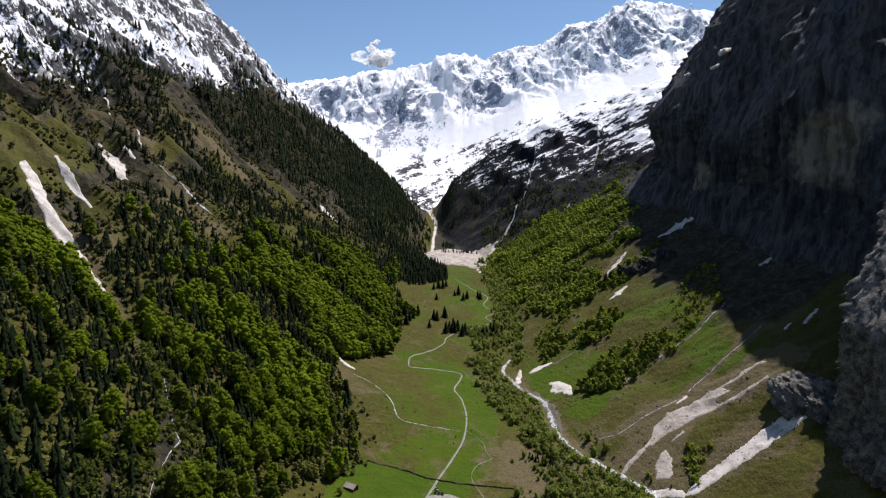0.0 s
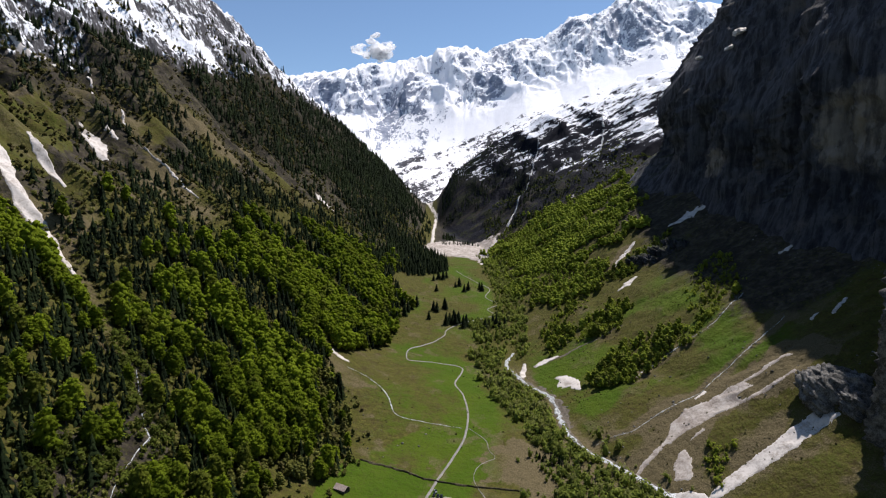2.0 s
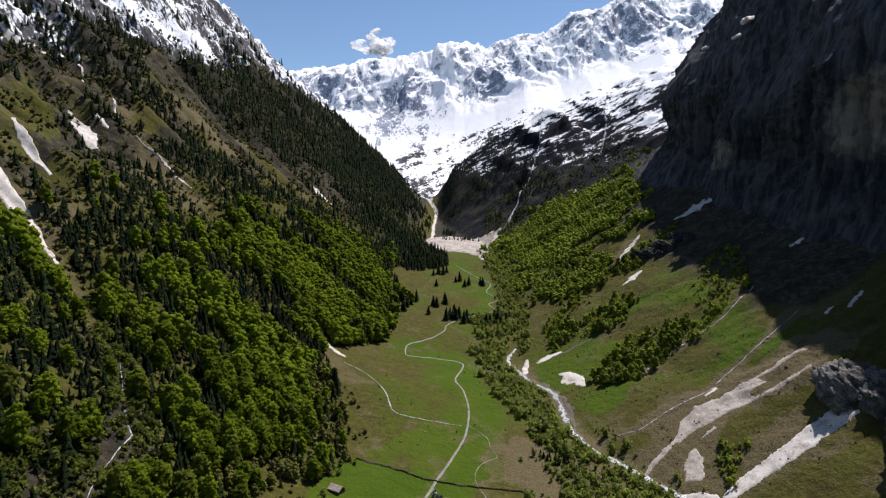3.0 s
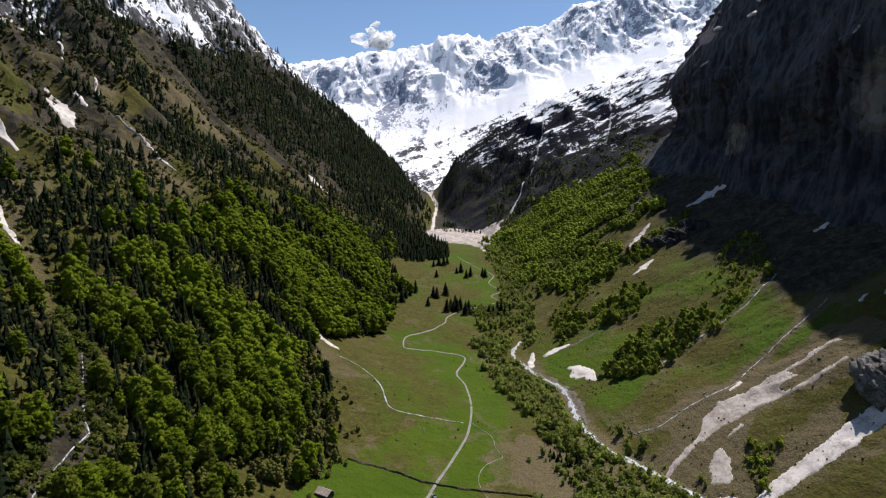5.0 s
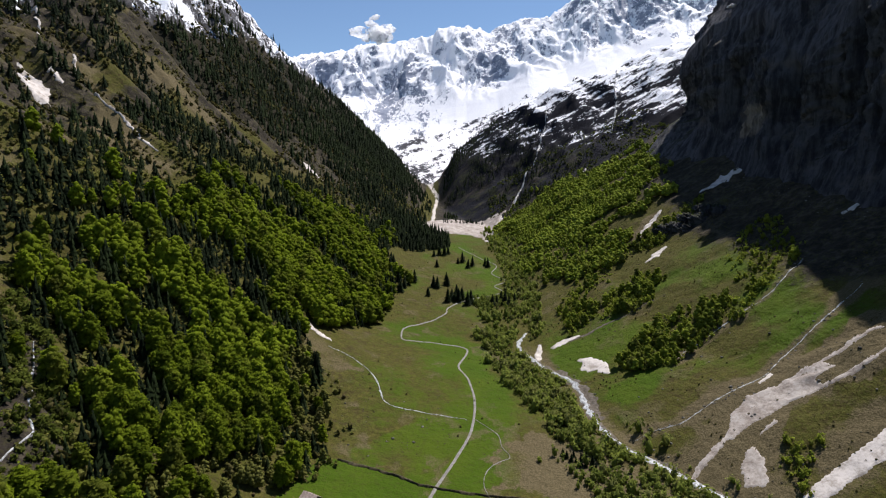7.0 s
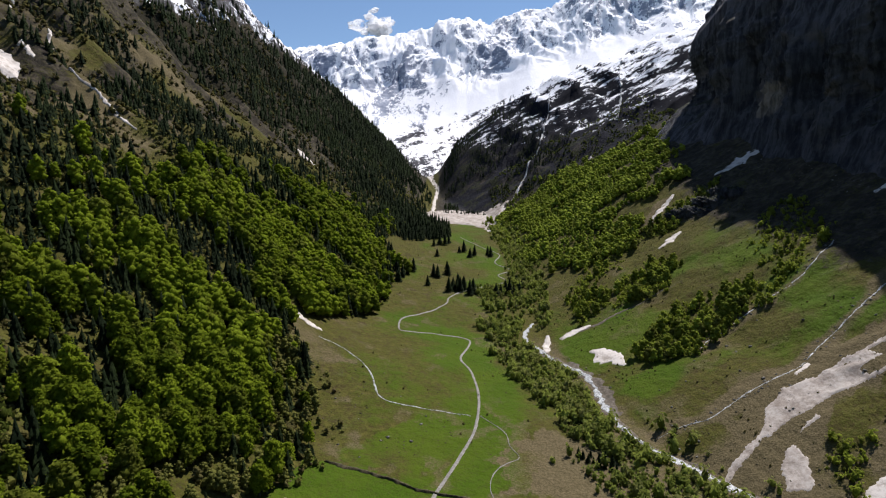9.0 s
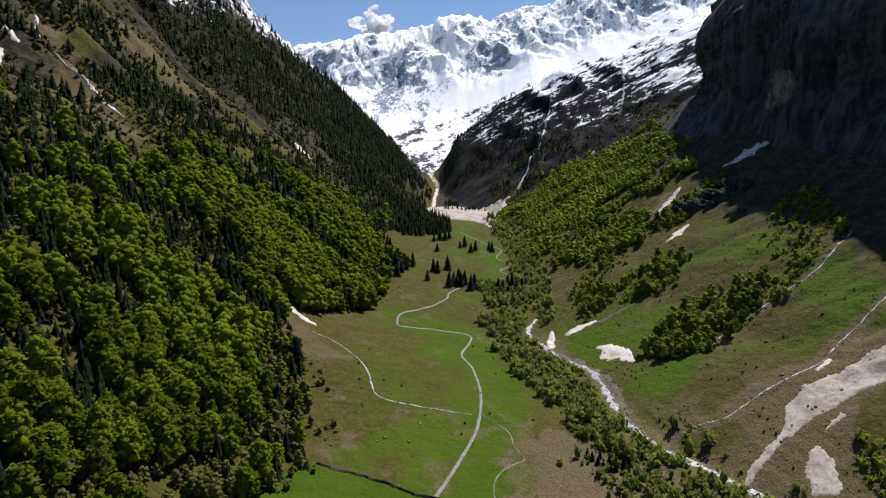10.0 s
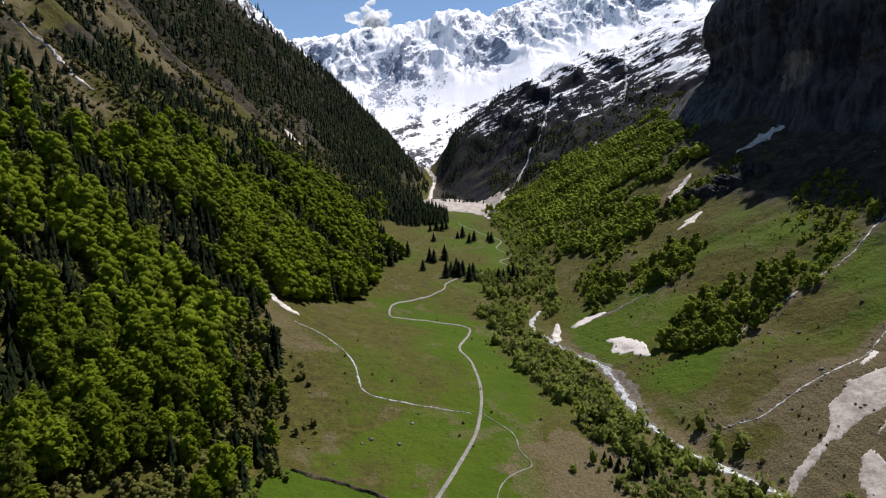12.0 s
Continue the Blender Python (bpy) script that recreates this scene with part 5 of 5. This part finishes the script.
tagged(joined("hillside_shrubs", scrub[green], r5.uniform(1.0, 3.4, green.sum()), [shrub_shape(260 + k, 10, 0.48) for k in range(5)], OLIVE, 30), "olive-green shrubs above the beech wood", "shrubs", kind="stuff")
scrub = scrub[~green]
tagged(joined("scrub", scrub, 1.2 + 3.6 * r5.uniform(0, 1, len(scrub)) ** 1.4, [shrub_shape(240 + k, 5, 0.6) for k in range(5)], SCRUB, 17), "olive and brown mountain scrub on the slope", "scrub", kind="stuff")


spur = scatter((110, 1335, 470, 1640), 6.4, lambda x, y: 0.85 * smooth(-0.45, 0.25, fbm(x / 24 - y / 40, y / 24, 4, 373)) * smooth(5, 40, x - along(y, ST, RIVER_X)) * smooth(420, 330, height(x, y, False)), 33)
tagged(joined("spur_shrubs", spur, r5.uniform(1.2, 3.8, len(spur)), [shrub_shape(280 + k, 10, 0.45) for k in range(5)], THICKET, 34), "olive-brown shrubs on the dark spur's foot", "shrubs", kind="stuff")


def stray(x, y):
    xr = along(y, ST, RIVER_X)
    rim = np.minimum(nearness(x, y, [(160, 618), (195, 630), (225, 650), (268, 674)]), nearness(x, y, [(300, 690), (325, 735), (365, 772)]))
    rim = np.minimum(rim, np.minimum(nearness(x, y, [(145, 750), (188, 742), (215, 775), (238, 800)]), nearness(x, y, [(200, 860), (270, 880), (320, 905)])))
    return 0.6 * smooth(42, 20, rim) * smooth(-0.3, 0.3, fbm(x / 13, y / 13, 3, 375)) + (0.08 + 0.3 * smooth(0.2, 0.7, fbm(x / 30, y / 30, 3, 371))) * smooth(15, 30, x - xr) * (y < 1000) + 0.06 * smooth(0, 30, x - along(y, ST, FOOT_X)) * (x < xr) * smooth(500, 520, y)


strays = scatter((-80, 440, 400, 1150), 4.5, stray, 18)
tagged(joined("low_bushes", strays, 0.25 + 1.1 * r5.uniform(0, 1, len(strays)) ** 2, [shrub_shape(250 + k, 8, 0.45) for k in range(3)], SCRUB, 19), "small dark bushes dotted over the meadows", "bushes", kind="stuff")


def tussocks(x, y):
    xr, xf = along(y, ST, RIVER_X), along(y, ST, FOOT_X)
    n = fbm(x / 28, y / 28, 3, 381)
    left = smooth(0, 15, x - xf) * (x < xr - 20) * smooth(482, 500, y)
    return np.clip(0.7 * smooth(-0.1, 0.5, n) * left + 0.5 * smooth(0.1, 0.6, n) * smooth(12, 25, x - xr) + 0.8 * smooth(30, 0, x - xf) * smooth(-6, 0, x - xf) * (y < 620), 0, 1) * smooth(3, 5, nearness(x, y, TRACK))


humps = scatter((-110, 440, 330, 900), 3.2, tussocks, 26)
hump_shapes = [(ICO1[0] * (1 + 0.25 * np.random.default_rng(270 + k).normal(size=(len(ICO1[0]), 1))) * (1, 0.85, 0.5), ICO1[1]) for k in range(4)]
tagged(joined("tussocks", humps, 0.3 + 0.9 * r5.uniform(0, 1, len(humps)) ** 3, hump_shapes, TURF, 27), "brown grass tussocks and clods in the pasture", "tussocks", kind="stuff")

# ---- rocks, hut, parked cars, cloud ----
def crag(name, centre, lumps, mat, label, category, seed, level=5, rough=0.15, kind="", lean=0.0):
    """A rock mass out of overlapping lumps (x, y, z, rx, ry, rz), cracked and faceted."""
    base = ico(level)
    parts = []
    for k, (cx, cy, cz, ax, ay, az) in enumerate(lumps):
        d = base[0]
        n = 0.9 * ridged(d[:, 0] * 1.3 + d[:, 2] * 1.7 + 7 * k + seed, d[:, 1] * 1.9 - d[:, 2] * 0.8, 5, 400 + k, 0.55) + 0.7 * fbm(d[:, 1] * 4 + seed, d[:, 2] * 5 + d[:, 0] * 3, 4, 420 + k, 0.6)
        step = np.round(n * 3.5) / 3.5
        d = d / np.abs(d).max(1)[:, None] ** 0.3
        v = d * (1 + rough * (0.35 * n + 0.65 * step))[:, None] * (ax, ay, az) + (cx, cy, cz)
        parts.append((v, base[1]))
    v, f = merge(parts)
    v[:, 1] += lean * v[:, 2]
    ob = mesh_object(name, v, f, mat)
    ob.location = centre
    return tagged(ob, label, category, kind=kind)


crag("crag", (306, 476, float(height(306, 476))), [(-14, 6, -5, 10, 11, 14), (2, 6, -1, 16, 14, 14), (6, -11, -7, 11, 9, 10), (17, -3, 1, 10, 11, 11)], BOULDER, "huge cracked grey crag on the grass slope", "rock", 3, 5, 0.19, lean=0.4)
for k, (dx, dy, ax, ay, az) in enumerate(((-24, 14, 9, 10, 6), (-10, 2, 11, 9, 8), (4, 10, 9, 12, 7), (14, -8, 12, 9, 9), (26, 4, 10, 11, 9), (0, -14, 8, 7, 6), (34, -12, 9, 8, 8))):
    x, y = 306 + dx, 876 + dy
    ob = crag("rock_outcrop", (x, y, float(height(x, y))), [(0, 0, -2, ax, ay, az)], CLIFF, "broken grey rock outcrop among bushes", "rock", 5 + 3 * k, 4, 0.26)
    tagged(ob, "broken grey rock outcrop among bushes", "rock", "outcrops on the grass slope")


def rock_tower():
    """A rib of rock before the cliff: upright below, its head a slanting weathered slope."""
    cx, cy, foot, brow = 349.0, 410.0, 60.0, 166.0
    t, h = np.meshgrid(np.linspace(0, math.tau, 151)[:-1], np.concatenate((np.linspace(foot, brow, 50), np.linspace(brow + 1, 318, 70))))
    r = 48 - 0.02 * (h - foot) - 0.36 * np.maximum(h - brow, 0) + 4 * smooth(brow - 60, foot, h)
    c, n = np.cos(t), np.sin(t)
    k = 5 * ridged(c * 2.2 + 9, n * 2.2 + h / 170, 3, 91) + 5 * smooth(brow, brow + 20, h) * fbm(c * 9, n * 9 + h / 9, 3, 95, 0.6) + 3.5 * ridged(c * 7 + h / 60, n * 7, 3, 92) + 2.5 * ridged(c * 16 + h / 25, n * 16 + h / 14, 3, 93) + 1.6 * fbm(c * 30, n * 30 + h / 3.5, 3, 94)
    r = np.maximum(r + k - 3, 1.0)
    x, y = cx + r * c + 0.32 * np.maximum(h - brow, 0), cy + n * 0.9 * r + 0.6 * np.maximum(h - brow, 0)
    rows, cols = x.shape
    a = np.arange(rows - 1)[:, None] * cols
    i, j = np.arange(cols)[None, :], (np.arange(cols)[None, :] + 1) % cols
    faces = np.stack((a + i, a + j, a + cols + j, a + cols + i), 2).reshape(-1, 4)
    ob = mesh_object("rock_tower", np.stack((x, y, h), 2).reshape(-1, 3), faces, BOULDER)
    return tagged(ob, "grey weathered rock tower standing before the cliff", "rock", kind="structure")


rock_tower()


def box(bm, x0, y0, z0, x1, y1, z1):
    v = bmesh.ops.create_cube(bm, size=1)["verts"]
    bmesh.ops.scale(bm, vec=(x1 - x0, y1 - y0, z1 - z0), verts=v)
    bmesh.ops.translate(bm, vec=((x0 + x1) / 2, (y0 + y1) / 2, (z0 + z1) / 2), verts=v)
    return v


def part(name, bm, mat, parent, label=""):
    me = bpy.data.meshes.new(name)
    bm.to_mesh(me)
    bm.free()
    me.materials.append(mat)
    ob = new(name, me)
    ob.parent = parent
    return tagged(ob, label)


LOGS = speckled("weathered_logs", (0.035, 0.026, 0.018), (0.09, 0.07, 0.05), 0.8, stretch=(0.3, 1, 4))
SLATES = speckled("grey_shingle_roof", (0.22, 0.17, 0.14), (0.42, 0.35, 0.30), 0.7)
PAINT_DARK = speckled("dark_car_paint", (0.012, 0.013, 0.016), (0.02, 0.02, 0.024), 0.5, 0.3, 0.0)
PAINT_PALE = speckled("silver_car_paint", (0.38, 0.39, 0.40), (0.45, 0.46, 0.47), 0.5, 0.3, 0.0)
TYRE = speckled("tyre_rubber", (0.01, 0.01, 0.01), (0.02, 0.02, 0.02), 3.0)
PANE = speckled("dark_window_pane", (0.01, 0.012, 0.014), (0.02, 0.022, 0.025), 1.0, 0.1, 0.0)


def hut():
    base = new("alpine_hut")
    L, W, H, R = 5.6, 3.6, 2.8, 2.4
    bm = bmesh.new()
    box(bm, -L, -W, -1.5, L, W, 0.9)
    part("stone_base", bm, BOULDER, base, "rough grey stone footing")
    bm = bmesh.new()
    box(bm, -L + 0.1, -W + 0.1, 0.9, L - 0.1, W - 0.1, H)
    part("log_wall", bm, LOGS, base)
    for s in (-1, 1):
        bm = bmesh.new()
        x = s * (L - 0.12)
        vs = [bm.verts.new((x + q, y, z)) for q in (-0.1, 0.1) for y, z in ((-W + 0.1, H), (W - 0.1, H), (0, H + R - 0.15))]
        for idx in ((0, 1, 2), (5, 4, 3), (0, 3, 4, 1), (1, 4, 5, 2), (2, 5, 3, 0)):
            bm.faces.new([vs[i] for i in idx])
        part("gable", bm, LOGS, base)
        bm = bmesh.new()
        a = math.atan2(R, W)
        vv = box(bm, -L - 0.7, 0, -0.12, L + 0.7, (W + 0.8) / math.cos(a), 0.14)
        bmesh.ops.subdivide_edges(bm, edges=bm.edges[:], cuts=4, use_grid_fill=True)
        for v in bm.verts:
            v.co.z += 0.05 * noise.noise(v.co * 1.3)
        bmesh.ops.rotate(bm, verts=bm.verts, cent=(0, 0, 0), matrix=Matrix.Rotation(-a, 3, "X"))
        if s < 0:
            bmesh.ops.rotate(bm, verts=bm.verts, cent=(0, 0, 0), matrix=Matrix.Rotation(math.pi, 3, "Z"))
        bmesh.ops.translate(bm, verts=bm.verts, vec=(0, 0, H + R))
        part("roof_slope", bm, SLATES, base, "grey shingled roof slope")
    bm = bmesh.new()
    box(bm, -0.6, -W - 0.02, 0.0, 0.6, -W + 0.16, 2.0)
    part("door", bm, LOGS, base)
    for x in (-3.2, 3.0):
        bm = bmesh.new()
        box(bm, x - 0.4, -W + 0.02, 1.3, x + 0.4, -W + 0.2, 2.1)
        win = part("window", bm, LOGS, base)
        bm = bmesh.new()
        box(bm, x - 0.32, -W - 0.02, 1.38, x + 0.32, -W + 0.06, 2.02)
        part("pane", bm, PANE, win, "dark glass pane")
    base.matrix_basis = pose(-72.5, 439.5, float(height(-72.5, 439.5)) + 0.2, 0, 0, -32) @ Matrix.Scale(0.85, 4)
    return tagged(base, "small alpine hut with grey shingle roof at the wood's edge", "hut")


hut()


def car(paint, label):
    base = new("parked_car")
    bm = bmesh.new()
    v = box(bm, -2.1, -0.88, 0.35, 2.1, 0.88, 0.95)
    bmesh.ops.bevel(bm, geom=bm.edges[:], offset=0.12, segments=2, affect="EDGES")
    part("body", bm, paint, base)
    bm = bmesh.new()
    v = box(bm, -1.3, -0.78, 0.95, 1.0, 0.78, 1.5)
    for q in v:
        if q.co.z > 1.2:
            q.co.x *= 0.72
            q.co.y *= 0.85
    part("cabin", bm, PANE, base)
    for x in (-1.3, 1.3):
        for y in (-0.82, 0.82):
            bm = bmesh.new()
            bmesh.ops.create_cone(bm, cap_ends=True, segments=14, radius1=0.33, radius2=0.33, depth=0.2, matrix=Matrix.Translation((x, y, 0.33)) @ Matrix.Rotation(math.pi / 2, 4, "X"))
            wheel = part("wheel", bm, TYRE, base)
            bm = bmesh.new()
            bmesh.ops.create_cone(bm, cap_ends=True, segments=10, radius1=0.19, radius2=0.17, depth=0.23, matrix=Matrix.Translation((x, y, 0.33)) @ Matrix.Rotation(math.pi / 2, 4, "X"))
            part("rim", bm, PAINT_PALE, wheel, "grey metal rim")
    return tagged(base, label, "car", "cars parked by the track")


for k, (x, y, paint, label) in enumerate(((-6.0, 441, PAINT_DARK, "dark hatchback parked beside the gravel track"), (-3.2, 440, PAINT_DARK, "dark hatchback parked beside the gravel track"), (-0.6, 439.5, PAINT_DARK, "dark hatchback parked beside the gravel track"), (-5.0, 446, PAINT_PALE, "silver car parked on gravel beside the track"))):
    ob = car(paint, label)
    ob.matrix_basis = pose(x, y, float(height(x, y)) + 0.5, 0, 0, 80 + 9 * k)

tagged(ribbon("car_park", [(-16, 428, 8), (-4, 434, 15), (8, 434, 12), (16, 432, 5)], GRAVEL, 0.38, ragged=0.2, seed=8), "small gravel car park beside the track", "car park", kind="structure")

# stones lying in the meadow and on the brown slopes
r6 = np.random.default_rng(21)
stone_shapes = []
for k in range(4):
    q = ico(2)
    v = q[0] * (1 + 0.25 * r6.normal(size=(len(q[0]), 1))) * (1.0, 0.8, 0.6)
    stone_shapes.append(mesh_object("boulder", v, q[1], BOULDER))
spots = [(-62, 500), (-38, 508), (-24, 505), (-48, 490), (-34, 512), (-54, 528), (30, 612), (-20, 509), (-72, 547), (-30, 560), (-15, 530), (-12, 540)]
spots += [(float(a), float(b)) for a, b in zip(r6.uniform(150, 300, 26), r6.uniform(480, 620, 26))]
for k, (x, y) in enumerate(spots):
    ob = stone_shapes[k] if k < 4 else copy_thing(stone_shapes[k % 4], pose(0, 0, 0))
    s = r6.uniform(0.5, 1.3)
    ob.matrix_basis = pose(x, y, float(height(x, y)) + 0.2 * s, 0, 0, r6.uniform(0, 360)) @ Matrix.Scale(s, 4)
    tagged(ob, "pale grey boulder lying in the grass", "boulder", "boulders on the meadow")


def cloud():
    m, nt, b = material("cloud")
    n = noise_at(nt, place_of(nt), 0.013, 6, 0.6)
    b.inputs["Base Color"].default_value = (0.96, 0.96, 0.97, 1)
    b.inputs["Roughness"].default_value = 1.0
    through_light = node(nt, "BsdfTranslucent", {0: (1.0, 1.0, 1.0, 1)})
    both = node(nt, "MixShader", {0: 0.85, 1: b.outputs[0], 2: through_light.outputs[0]})
    soft = node(nt, "MixShader", {0: math_node(nt, "MULTIPLY", ramp(nt, n, 0.36, 0.60), 0.6), 1: node(nt, "BsdfTransparent").outputs[0], 2: both.outputs[0]})
    nt.links.new(soft.outputs[0], nt.nodes["Material Output"].inputs[0])
    r = np.random.default_rng(33)
    parts = []
    fine = ico(3)
    for cx, cz, sx, sz, count in ((10, -18, 95, 18, 9), (40, 26, 70, 16, 7), (-20, 70, 36, 14, 3), (-5, 118, 26, 10, 2), (-130, 20, 26, 10, 2), (85, 62, 20, 8, 1)):
        for k in range(count):
            q = r.uniform(22, 40)
            d = fine[0]
            lump = 1 + 0.30 * fbm(d[:, 0] * 2.1 + 9 * k + cx, d[:, 2] * 2.6 + d[:, 1] * 1.7, 4, 700 + k, 0.6)
            c = (cx + r.normal() * sx * 0.55, r.normal() * 25, cz + r.normal() * sz * 0.6)
            parts.append((d * q * (1.25 if cz < 50 else 0.75) * lump[:, None] * (1.3, 0.28, 0.75) + c, fine[1]))
    v, f = merge(parts)
    ob = shade_smooth(mesh_object("cloud", v, f, m))
    ob.location = (-480, 4300, 1262)
    return tagged(ob, "small white fair-weather cloud over the range", "cloud", kind="structure")


cloud()


def rubble(x, y):
    """Small stones along the brooks, the river and the snow tongues."""
    m = 0.9 * smooth(6, 1.5, nearness(x, y, RILL_LOW)) + 0.5 * smooth(7, 2, nearness(x, y, RILL_HIGH)) + 0.3 * smooth(16, 8, nearness(x, y, RIVER)) * (y < 700)
    m = m + 0.08 * smooth(22, 12, nearness(x, y, SNOW_MID)) + 0.06 * smooth(24, 12, nearness(x, y, SNOW_LOW)) + 0.4 * smooth(30, 10, np.hypot(x - 330, y - 470))
    m = m + 0.35 * smooth(5, 1, nearness(x, y, BROOK)) + 0.6 * smooth(34, 14, np.hypot((x - 308) / 1.6, y - 878)) + 0.3 * smooth(60, 20, np.interp(y, CLIFF_Y, CLIFF_X) - x) * (x > 300)
    return m


stones = scatter((-100, 430, 420, 950), 3.0, rubble, 41)
pebble = [(ICO1[0] * (1 + 0.22 * r6.normal(size=(len(ICO1[0]), 1))) * (1, 0.8, 0.6), ICO1[1]) for k in range(4)]
tagged(joined("rubble", stones, 0.3 + 1.1 * r6.uniform(0, 1, len(stones)) ** 3, pebble, BOULDER, 42), "grey stones strewn along brooks and scree", "stones", kind="stuff")


def ledge_snow(x, y, z, wide_m, tall_m, seed):
    """Snow lodged on a ledge of the cliff."""
    r = np.random.default_rng(seed)
    v = ICO3[0] * (1 + 0.5 * fbm(ICO3[0][:, 1] * 3 + seed, ICO3[0][:, 2] * 3 + ICO3[0][:, 0], 4, seed, 0.6) + 0.06 * r.normal(size=len(ICO3[0])))[:, None] * (0.7 * tall_m, wide_m, 0.6 * tall_m)
    v[:, 0] += v[:, 2] * 1.1
    v[:, 2] += 0.3 * v[:, 1] + 0.25 * tall_m * fbm(v[:, 1] / 3, v[:, 0] / 3, 3, seed)
    ob = mesh_object("ledge_snow", v, ICO3[1], SNOW)
    ob.location = (x, y, z)
    return tagged(ob, "small snow patch lodged on a cliff ledge", "snow patch", "snow on the cliff ledges")


for k, spot in enumerate(((447, 945, 492, 9, 8), (441, 1064, 482, 7, 5), (441, 912, 414, 8, 3), (437, 950, 470, 4, 6), (458, 606, 420, 13, 5))):
    ledge_snow(*spot, 50 + k)
